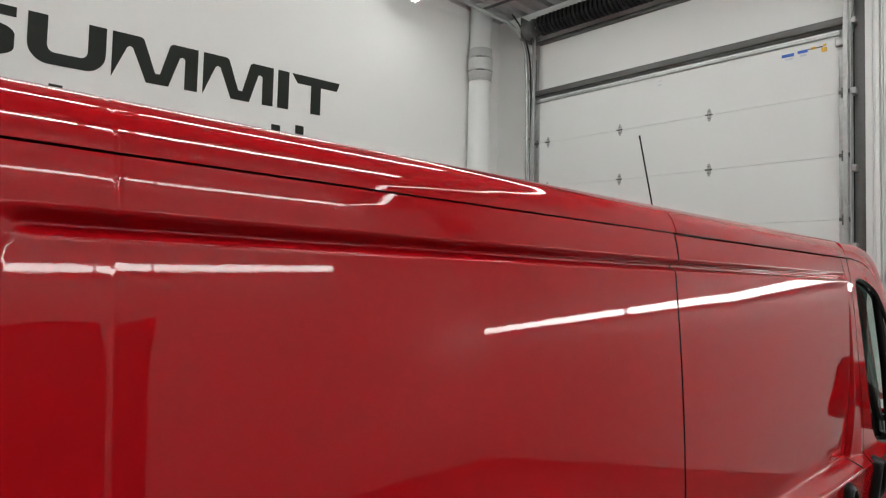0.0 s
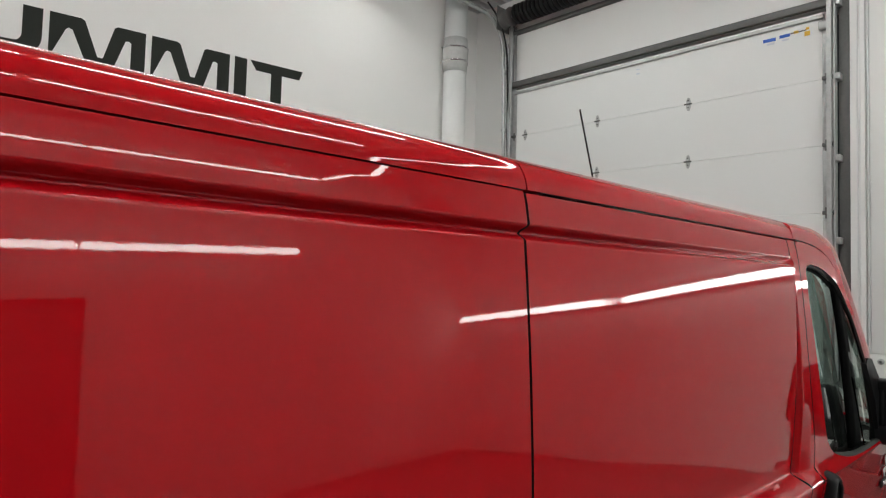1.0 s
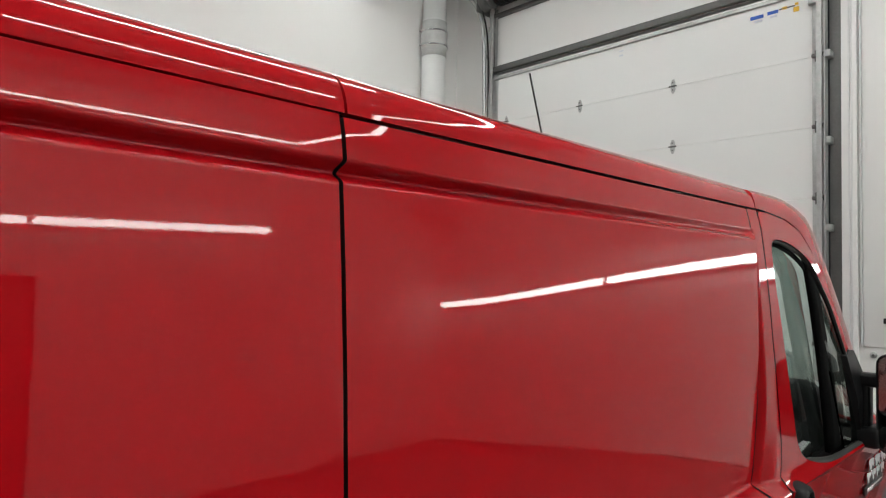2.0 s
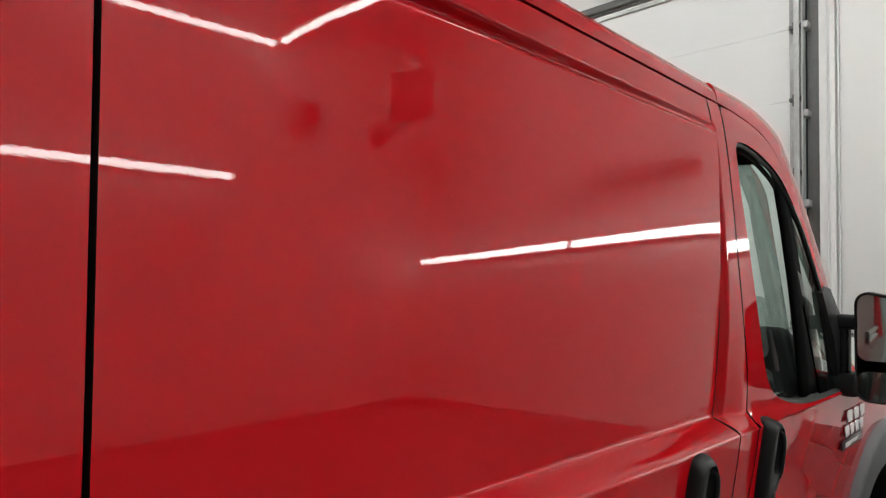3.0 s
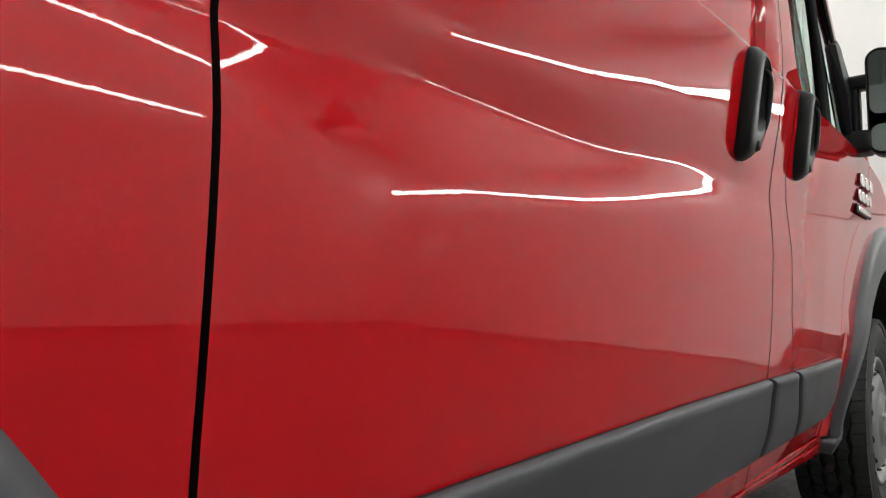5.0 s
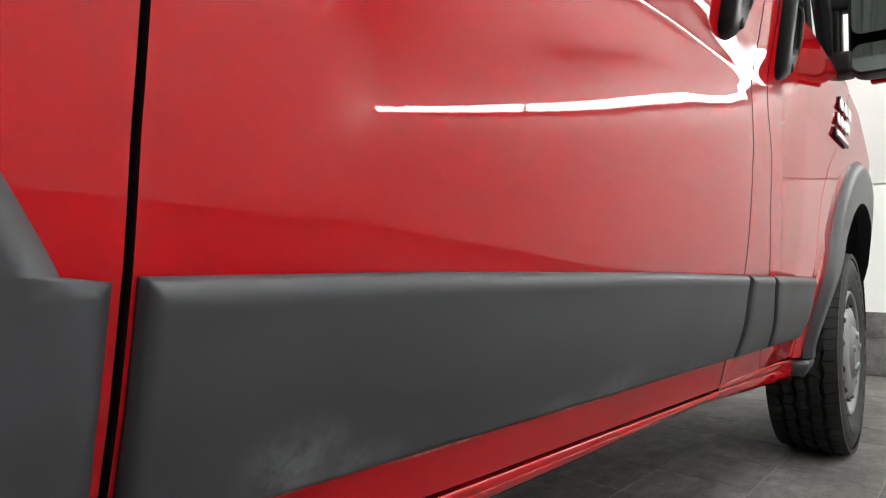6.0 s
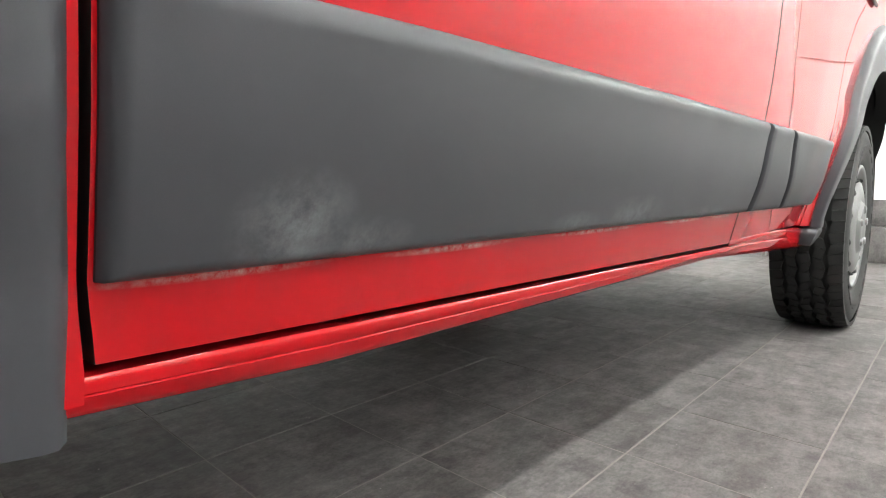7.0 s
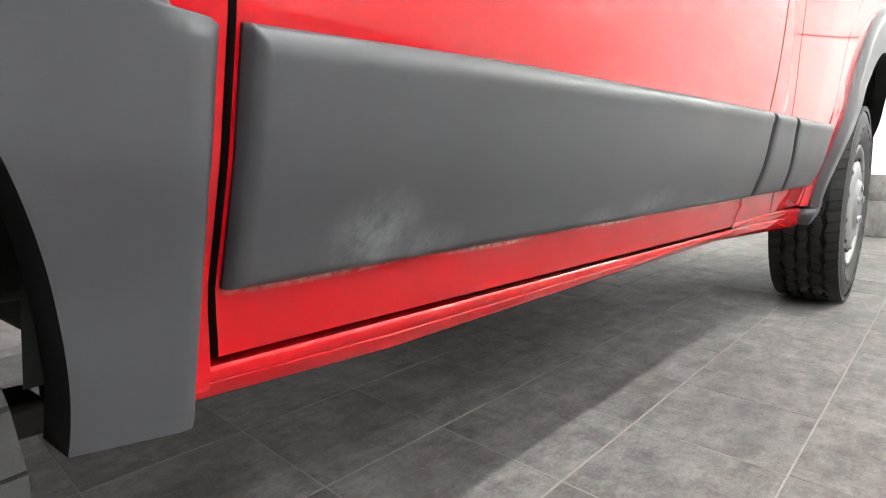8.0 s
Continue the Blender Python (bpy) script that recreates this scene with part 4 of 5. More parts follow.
add_flange(bm, 0.022)
quarter = part("rear_quarter_panel", bm, M_RED, van, "glossy red rear side panel with a sunken blank window")

# the sliding door's rail in its slot
def strip_along(y0, y1, z0, z1, off0, off1, bevel=0.004):
    """A bar that follows the flank."""
    bm = bmesh.new()
    ys = steps(y0, y1, 0.05)
    rows = []
    for y in ys:
        xm = (side_x(y, 1.20) + side_x(y, 1.30)) / 2
        rows.append([bm.verts.new((xm + o, y, z)) for o, z in ((off0, z0), (off1 - bevel, z0), (off1, z0 + bevel), (off1, z1 - bevel), (off1 - bevel, z1), (off0, z1))])
    for a, b in zip(rows, rows[1:]):
        for k in range(6):
            bm.faces.new((a[k], b[k], b[(k + 1) % 6], a[(k + 1) % 6]))
    bm.faces.new(rows[0])
    bm.faces.new(rows[-1][::-1])
    bmesh.ops.recalc_face_normals(bm, faces=bm.faces)
    return bm


rail = part("door_rail", strip_along(-0.925, -0.012, RZ0 + 0.002, RZ1 - 0.002, -0.045, -0.036), M_SEAM, van, "black rail slot")
part("upper_lip", strip_along(-0.92, -0.078, RZ1 - 0.022, RZ1 - 0.003, -0.034, -0.004), M_PVC, rail, "pale steel rail lip")
part("lower_lip", strip_along(-0.92, -0.082, RZ0 + 0.003, RZ0 + 0.018, -0.034, -0.004), M_PVC, rail, "pale steel rail lip")
part("web", strip_along(-0.92, -0.098, RZ0 + 0.016, RZ1 - 0.02, -0.034, -0.018), M_TAPE, rail, "grey steel rail web")
part("end_cover", strip_along(-0.062, -0.014, RZ0 + 0.002, RZ1 - 0.002, -0.03, -0.003), M_BLACK, rail, "black plastic end cover")
part("stop_tab", strip_along(-0.08, -0.06, RZ0 + 0.022, RZ1 - 0.022, -0.03, -0.010), M_BLACK, rail, "black stop tab")

# sliding door
sliding = bmesh.new()
zs = zs_between(0.398, 1.8625)
def door_foot(y, z):
    """The doors' lower edge runs slightly downhill to the front."""
    return z + (0.010 - 0.0135 * max(0.0, y - 0.027)) * max(0.0, 1 - (z - 0.398) / 0.06)


add_skin(sliding, shifted(S_REAR, GAP), shifted(S_FRONT, -0.0025), zs, inset=0.026, slot=1, zmap=door_foot)
sliding = part("sliding_door", sliding, M_RED, van, "glossy red sliding door with a sunken blank panel", seal=M_SEAM)

# pillar between the doors
bm = bmesh.new()
add_skin(bm, shifted(S_FRONT, 0.0025), shifted(D_REAR, -0.0025), zs_between(0.397, 1.8635), h=0.004, inset=0.02, slot=1)
for e in bm.edges:
    if len(e.link_faces) == 2 and e.calc_face_angle() > 0.5:
        e.smooth = False
part("door_pillar", bm, M_RED, van, seal=M_SEAM)

# front door: lower skin and window surround
bm = bmesh.new()
add_skin(bm, shifted(D_REAR, 0.0025), shifted(D_FRONT, -0.003), zs_between(0.4000, 1.205), inset=0)
A_LINE = [(1.22, 1.864), (1.33, 1.855), (1.42, 1.832), (1.50, 1.783), (1.575, 1.720), (1.675, 1.637), (1.80, 1.512), (1.91, 1.395), (2.03, 1.265), (2.09, 1.206)]
win = round_off([(1.208, 1.780), (1.218, 1.797), (1.27, 1.803), (1.37, 1.790), (1.48, 1.757), (1.555, 1.703), (1.655, 1.617), (1.785, 1.487), (1.895, 1.370), (1.99, 1.250), (1.97, 1.212), (1.75, 1.211), (1.54, 1.213), (1.44, 1.234), (1.375, 1.262), (1.335, 1.31), (1.308, 1.40), (1.273, 1.50), (1.246, 1.60), (1.220, 1.69)], 2)
rear_edge = [(lerp_table(D_REAR, z) + 0.003, z) for z in np.linspace(1.206, 1.862, 14)]
surround = rear_edge + A_LINE
surround = surround[::-1]
win = win[::-1]
def start_at(loop, p):
    i = min(range(len(loop)), key=lambda k: (loop[k][0] - p[0]) ** 2 + (loop[k][1] - p[1]) ** 2)
    return loop[i:] + loop[:i]
add_ring(bm, start_at(surround, (1.2, 1.862)), start_at(win, (1.27, 1.81)), n=140, layers=6, inset=0)


def window_ease(co):
    """The sheet is thin round the window and deep at the door's own edge."""
    return 0.25 if min((co.y - p[0]) ** 2 + (co.z - p[1]) ** 2 for p in around(win, 140)) < 0.00005 else 1.0


add_flange(bm, 0.022, 1, window_ease)
front_door = part("front_door", bm, M_RED, van, "glossy red cab door with its window surround", seal=M_SEAM)

# window: rubber seal, two panes and the divider bar
def inset_loop(loop, d):
    c = np.mean(np.array(loop), axis=0)
    return [tuple(np.array(p) + (c - np.array(p)) / np.linalg.norm(c - np.array(p)) * d) for p in loop]


def set_flush(bm, lift):
    """Towards the quarter glass the seal and its border come out level with the pillar."""
    for v in bm.verts:
        v.co.x += lift * smooth01((v.co.y - 1.48) / 0.16)


bm = bmesh.new()
lip = [tuple(np.array(p) + (np.array(q) - np.array(p)) * (0.9 if p[0] < 1.40 or p[1] < 1.23 else 0.35)) for p, q in zip(win, inset_loop(win, 0.011))]
add_ring(bm, inset_loop(win, -0.002), lip, n=140, layers=3, off=-0.008, inset=0.005, bulge=lambda t: 0.004 * math.sin(math.pi * t))
set_flush(bm, 0.0065)
window = part("door_window", bm, M_SEAL, front_door, "cab window in a dark grey rubber seal")
def divider_y(z):
    return 1.505 + (1.772 - z) * 0.378


def glass_pane(points, depth):
    """A flat pane of tinted glass in the door's window, set back by depth(y)."""
    bm = bmesh.new()
    f = bm.faces.new([bm.verts.new((0.1275 - 0.066 * (z - 1.35) - depth(y), y, z)) for y, z in points])
    r = bmesh.ops.extrude_face_region(bm, geom=[f])
    bmesh.ops.translate(bm, vec=(-0.004, 0, 0), verts=[v for v in r["geom"] if isinstance(v, bmesh.types.BMVert)])
    bmesh.ops.recalc_face_normals(bm, faces=bm.faces)
    ob = part("pane", bm, M_GLASS, window, "greenish tinted glass", smooth=False)
    ob.visible_shadow = False


outline = around(inset_loop(win, 0.004), 96)
side = [y < divider_y(z) for y, z in outline]
first = next(k for k in range(96) if side[k] and not side[k - 1])
outline, side = outline[first:] + outline[:first], side[first:] + side[:first]
glass_pane([p for p, s in zip(outline, side) if s], lambda y: 0.022 + 0.06 * (y - 1.2))
glass_pane([p for p, s in zip(outline, side) if not s], lambda y: 0.008 + 0.012 * (y - 1.6))


def band(p, q, w0, w1, off0, off1):
    """A flat bar between two points of the flank, w0 wide at p and w1 at q."""
    bm = bmesh.new()
    n = 12
    rows = []
    for i in range(n + 1):
        t = i / n
        y, z = p[0] + (q[0] - p[0]) * t, p[1] + (q[1] - p[1]) * t
        w = (w0 + (w1 - w0) * t) / 2
        row = []
        for s, o in ((-1, off0), (-1, off1), (1, off1), (1, off0)):
            row.append(bm.verts.new((lerp_table(OUTER, z) + splay(y, z) + o, y + s * w, z)))
        rows.append(row)
    for a, b in zip(rows, rows[1:]):
        for k in range(4):
            bm.faces.new((a[k], b[k], b[(k + 1) % 4], a[(k + 1) % 4]))
    bm.faces.new(rows[0][::-1])
    bm.faces.new(rows[-1])
    bmesh.ops.recalc_face_normals(bm, faces=bm.faces)
    return bm


part("divider_bar", band((divider_y(1.772), 1.772), (divider_y(1.216), 1.216), 0.060, 0.118, -0.022, -0.010), M_FRIT, window, "black window divider")
# black printed border, broad along the window's head
bm = bmesh.new()
mid = np.mean(np.array(win), axis=0)
head = []
for p in win:
    q = mid - np.array(p)
    head.append(tuple(np.array(p) + q / np.linalg.norm(q) * (0.008 + 0.013 * smooth01((p[1] - 1.66) / 0.10))))
add_ring(bm, inset_loop(win, 0.004), head, n=140, layers=2, off=-0.0165, inset=0.003)
set_flush(bm, 0.0125)
part("printed_border", bm, M_FRIT, window, "black printed border")

# cladding
def clad(y0, y1, z0, z1, thick=0.016):
    """A rounded grey cladding plate on the flank."""
    def lift(a, b):
        def f(y, z):
            def dome(d, r):
                return math.sqrt(max(0.0, 1 - (1 - min(1, max(0, d) / r)) ** 2))
            ends = 0.10 + 0.90 * dome(y - a(z), 0.012)
            rest = 0.55 + 0.45 * dome(min(b(z) - y, z - z0), 0.008)
            head = 0.18 + 0.82 * dome(z1 - z, 0.021)
            return 0.001 + thick * min(ends, rest, head)
        return f
    zs = steps(z0, z1, 0.025, [(z0, z0 + 0.012, 0.002), (z1 - 0.024, z1, 0.002)])
    bm = bmesh.new()
    lo, hi = min(y0(z) for z in zs), max(y1(z) for z in zs)
    us = [(v - lo) / (hi - lo) for v in steps(lo, hi, 0.05, [(lo, lo + 0.012, 0.002), (hi - 0.012, hi, 0.002)])]
    up = lift(y0, y1)
    grid = []
    for z in zs:
        a, b = y0(z), y1(z)
        row = []
        for u in us:
            # the plate is a little narrower towards the rear
            y = a + (b - a) * u
            zz = z - (0.008 * max(0.0, 1 - max(0.0, y) / 0.75) + 0.0035 * max(0.0, 1 - max(0.0, y) / 0.24)) * (z - z0) / (z1 - z0)
            row.append(bm.verts.new((side_x(y, zz) + up(y, z), y, zz)))
        grid.append(row)
    for r0, r1 in zip(grid, grid[1:]):
        for k in range(len(us) - 1):
            bm.faces.new((r0[k], r0[k + 1], r1[k + 1], r1[k]))
    # black edges: the shade of the joints is put into their colour
    add_flange(bm, 0.014, 1)
    return bm


CZ0, CZ1 = 0.457, 0.627
part("cladding", clad(shifted(S_REAR, 0.0075), shifted(S_FRONT, -0.009), CZ0, CZ1), M_CLAD, sliding, "scuffed grey plastic cladding", seal=M_SEAM)
def gap_shade_strip(table):
    """A dark strip behind the joint between two cladding plates, added in place of the joint's shade."""
    bm = bmesh.new()
    rows = []
    for z in steps(CZ0 + 0.003, CZ1 - 0.004, 0.02):
        y = lerp_table(table, z)
        rows.append([bm.verts.new((side_x(y + d, z) + o, y + d, z)) for d, o in ((-0.012, -0.002), (-0.011, 0.003), (0.016, 0.003), (0.017, -0.002))])
    for p, q in zip(rows, rows[1:]):
        for k in range(3):
            bm.faces.new((p[k], p[k + 1], q[k + 1], q[k]))
    return bm


for table in (S_FRONT, D_REAR):
    part("gap_shade_strip", gap_shade_strip(table), M_SEAM, van, "black strip standing in for shade between cladding plates", smooth=False)
part("cladding", clad(shifted(S_FRONT, 0.014), shifted(D_REAR, -0.008), CZ0, CZ1), M_CLAD, van, "grey plastic cladding on the pillar", seal=M_SEAM)
part("cladding", clad(shifted(D_REAR, 0.013), shifted(D_FRONT, -0.022), CZ0, CZ1), M_CLAD, front_door, "grey plastic cladding", seal=M_SEAM)


# wheel arch trims
def arch_trim(c, r0, r1, a0, a1, off, z_floor, name, label, front=False):
    bm = bmesh.new()
    n, layers = 56, 8
    rows = []
    for k in range(layers + 1):
        t = k / layers
        row = []
        for i in range(n + 1):
            a = radians(a0 + (a1 - a0) * i / n)
            r = r0 + (r1 - r0) * t
            if front:
                r -= t * 0.085 * (1 - max(0.0, math.sin(a)) ** 0.7)
            y, z = c[0] + r * math.cos(a), max(z_floor, c[1] + r * math.sin(a))
            lift = off * math.sqrt(max(0.0, 1 - (2 * t - 1) ** 4)) if t > 0.5 else off * (0.9 + 0.2 * t)
            row.append(bm.verts.new((side_x(y, max(z, 0.40 if front else 0.60)) + lift, y, z)))
        rows.append(row)
    for p, q in zip(rows, rows[1:]):
        for i in range(n):
            bm.faces.new((p[i], p[i + 1], q[i + 1], q[i]))
    bmesh.ops.recalc_face_normals(bm, faces=bm.faces)
    if sum(f.normal.x for f in bm.faces) < 0:
        bmesh.ops.reverse_faces(bm, faces=bm.faces)
    # the return is black, carrying the wheel opening's shade in its colour
    add_flange(bm, 0.045, 1)
    return part(name, bm, M_CLAD, van, label, seal=M_SEAM)


arch_trim((2.54, 0.38), 0.515, 0.665, 179.2, -4, 0.024, 0.362, "wheel_arch_trim", "grey plastic front wheel arch trim", True)

# rear cladding: a plate down to the sill, cut by the wheel opening
bm = bmesh.new()
n = 40
rows = []
for i in range(n + 1):
    z = 0.362 + (0.6125 - 0.362) * i / 24 if i <= 24 else 0.6150 + (0.86 - 0.6150) * (i - 25) / (n - 25)
    inner_y = REAR_C[0] + math.sqrt(max(0.0, REAR_R ** 2 - (z - REAR_C[1]) ** 2)) if z < REAR_C[1] + REAR_R - 0.01 else REAR_C[0] + 0.05
    outer_y = lerp_table([(0.36, 0.011), (0.46, 0.007), (0.53, 0.0), (0.60, -0.0035), (0.63, -0.005)], z) if z < 0.614 else -0.029 - 0.55 * (z - 0.6150) - 0.9 * (z - 0.6150) ** 2
    row = []
    for k in range(11):
        t = k / 10
        y = inner_y + (outer_y - inner_y) * t
        d = min((1 - t) * abs(outer_y - inner_y), 1.0)
        lift = 0.016 * math.sqrt(max(0.0, 1 - (1 - min(1, d / 0.02)) ** 2)) + 0.001
        row.append(bm.verts.new((side_x(y, max(z, 0.46)) + lift - 0.28 * max(0.0, 0.46 - z), y, z + 0.010 * (1 - t) * max(0.0, 1 - i / 6))))
    rows.append(row)
for a, b in zip(rows, rows[1:]):
    for k in range(10):
        bm.faces.new((a[k], a[k + 1], b[k + 1], b[k]))
bmesh.ops.recalc_face_normals(bm, faces=bm.faces)
if sum(f.normal.x for f in bm.faces) < 0:
    bmesh.ops.reverse_faces(bm, faces=bm.faces)
# this return is painted dark too, as shaded inside the arch
add_flange(bm, 0.04, 1)
part("wheel_arch_trim", bm, M_CLAD, van, "grey plastic rear wheel arch trim", seal=M_SEAM)
arch_trim(REAR_C, REAR_R, 0.53, 60, 180, 0.016, 0.372, "wheel_arch_trim", "grey plastic rear wheel arch trim")

# sill: a rounded rocker below the doors
def sill_skin(y0, y1, top, foot, lip=-0.032):
    """A rounded rocker from its upper edge, top(y), down to foot(y), with a pressed line along it."""
    bm = bmesh.new()
    prof = [(0.0, lip), (0.01, -0.0012), (0.06, -0.0002), (0.14, 0.0), (0.39, -0.0020), (0.43, -0.0034), (0.465, -0.0026), (0.77, -0.0065), (0.92, -0.0105), (1.0, -0.016), (1.03, -0.026), (0.98, -0.06), (0.7, -0.22)]
    rows = []
    for y in steps(y0, y1, 0.04):
        x, t, f = plain_side_x(y, 0.395), top(y), foot(y)
        rows.append([bm.verts.new((x + dx, y, t + (f - t) * k)) for k, dx in prof])
    for a, b in zip(rows, rows[1:]):
        for k in range(len(prof) - 1):
            bm.faces.new((a[k], b[k], b[k + 1], a[k + 1]))
    bmesh.ops.recalc_face_normals(bm, faces=bm.faces)
    if sum(f.normal.x for f in bm.faces) < 0:
        bmesh.ops.reverse_faces(bm, faces=bm.faces)
    for e in bm.edges:
        if len(e.link_faces) == 2 and e.calc_face_angle() > 0.6:
            e.smooth = False
    return bm


def sill_foot(y):
    return 0.375 - 0.009 * min(1.0, max(0.0, y) / 0.2) - 0.048 * max(0.0, y - 1.15)


part("sill", sill_skin(-0.003, 1.236, lambda y: 0.4015 - 0.0135 * max(0.0, y - 0.027), sill_foot), M_RED, van, "chipped red sill below the doors")
# it runs up into the pillar, then on below the cab door
part("sill", sill_skin(1.2375, 1.551, lambda y: 0.3985, sill_foot, -0.0014), M_RED, van, "red sill below the pillar")
part("sill", sill_skin(1.5512, 2.03, lambda y: 0.3975 - 0.014 * (y - 1.55), sill_foot, -0.02), M_RED, van, "red sill below the cab door")

# foot of the front arch trim, a clip-on piece below a fine joint
def build_trim_foot():
    prof = [(1.938, 0.386), (2.035, 0.390), (2.030, 0.362), (2.015, 0.342), (1.985, 0.332), (1.955, 0.336)]
    foot = slab(round_off(prof, 2), lambda y, z: Vector((0.052 + 0.5 * min(0.0, z - 0.372), y, z)), (-1, 0, 0), 0.10)
    part("trim_foot", foot, M_CLAD, van, "grey plastic foot of the wheel arch trim")


build_trim_foot()

# front wing around the wheel opening
circle = [(2.54 + 0.54 * math.cos(a), max(0.40, 0.38 + 0.54 * math.sin(a))) for a in np.linspace(0, 2 * math.pi, 72, endpoint=False)]
left = [(lerp_table(D_FRONT, z) + 0.003, z) for z in np.linspace(0.40, 1.20, 30)]
wing = [(left[0][0], 0.395)] + left + [(2.35, 1.18), (2.75, 1.08), (3.12, 0.93), (3.16, 0.60), (3.12, 0.395)]
bm = bmesh.new()
add_ring(bm, start_at(wing, (1.86, 0.395)), start_at(circle[::-1], (1.98, 0.40)), n=140, layers=8)
part("front_wing", bm, M_RED, van)


# handles: a proud black body with a finger recess, a grip along its front edge and a lock below
def build_handle(y, z, parent, w=0.092, h=0.188):
    out = round_off([(y - w * 0.36, z + h / 2), (y + w * 0.16, z + h / 2), (y + w * 0.44, z + h * 0.36), (y + w / 2, z + h * 0.20), (y + w / 2, z - h * 0.26),
                     (y + w * 0.40, z - h * 0.38), (y + w * 0.12, z - h / 2), (y - w * 0.34, z - h / 2), (y - w * 0.48, z - h * 0.25), (y - w / 2, z + h * 0.05), (y - w * 0.47, z + h * 0.36)], 2)
    bm = bmesh.new()
    rings = []
    x = side_x(y, z)
    for s, o in ((1.0, -0.006), (1.0, 0.004), (0.955, 0.013), (0.88, 0.0195), (0.80, 0.0225)):
        rings.append([bm.verts.new((side_x(y + (p[0] - y) * s, z + (p[1] - z) * s) + o, y + (p[0] - y) * s, z + (p[1] - z) * s)) for p in out])
    # the recess sits towards the front and above the lock
    for s, o in ((1.0, 0.0225), (0.94, 0.020), (0.88, 0.010), (0.7, 0.003)):
        ring = []
        for p in out:
            py, pz = y + w * 0.09 + (p[0] - y) * 0.54 * s, z + h * 0.075 + (p[1] - z) * 0.66 * s
            ring.append(bm.verts.new((side_x(py, pz) + o, py, pz)))
        rings.append(ring)
    n = len(out)
    for a, b in zip(rings, rings[1:]):
        for k in range(n):
            bm.faces.new((a[k], a[(k + 1) % n], b[(k + 1) % n], b[k]))
    bm.faces.new(rings[-1])
    bmesh.ops.recalc_face_normals(bm, faces=bm.faces)
    hd = part("handle", bm, M_BLACK, parent, "black plastic door handle with a finger recess")
    gy = y + w * 0.375
    pts = bend([(side_x(gy, z + h * v) + o, gy + d, z + h * v) for v, o, d in ((0.35, 0.010, -0.012), (0.27, 0.0195, -0.004), (0.05, 0.0215, 0.0), (-0.15, 0.0205, 0.0), (-0.27, 0.010, -0.006))], 6)
    bm = bmesh.new()
    add_pipe(bm, pts, 0.0055, 12)
    part("grip", bm, M_BLACK, hd)
    ly, lz = y + w * 0.10, z - h * 0.365
    lx = side_x(ly, lz)
    part("lock", rod((lx + 0.018, ly, lz), (lx + 0.0242, ly, lz), 0.010, 20, 0.0085), M_SEAT, hd)
    return hd


build_handle(0.939, 1.110, sliding)
build_handle(1.286, 1.126, front_door)


# badge on the cab door: plain chrome shapes
def build_badge():
    y0 = 1.94
    x = side_x(y0, 1.05)
    plate = part("badge", box((x + 0.001, y0 - 0.004, 1.036), (x + 0.008, y0 + 0.245, 1.062), 0.003), M_BLACK, front_door, "black badge plate with chrome shapes above")
    part("badge_bar", box((x + 0.008, y0 + 0.02, 1.042), (x + 0.010, y0 + 0.225, 1.056), 0.001), M_CHROME, plate)
    for n, pitch, w, z0, z1 in ((3, 0.078, 0.058, 1.115, 1.150), (4, 0.060, 0.044, 1.072, 1.106)):
        xs = side_x(y0, (z0 + z1) / 2)
        for i in range(n):
            part("badge_block", box((xs + 0.001, y0 + 0.007 + pitch * i, z0), (xs + 0.008, y0 + 0.007 + w + pitch * i, z1), 0.003), M_CHROME, plate, "chrome block")


build_badge()


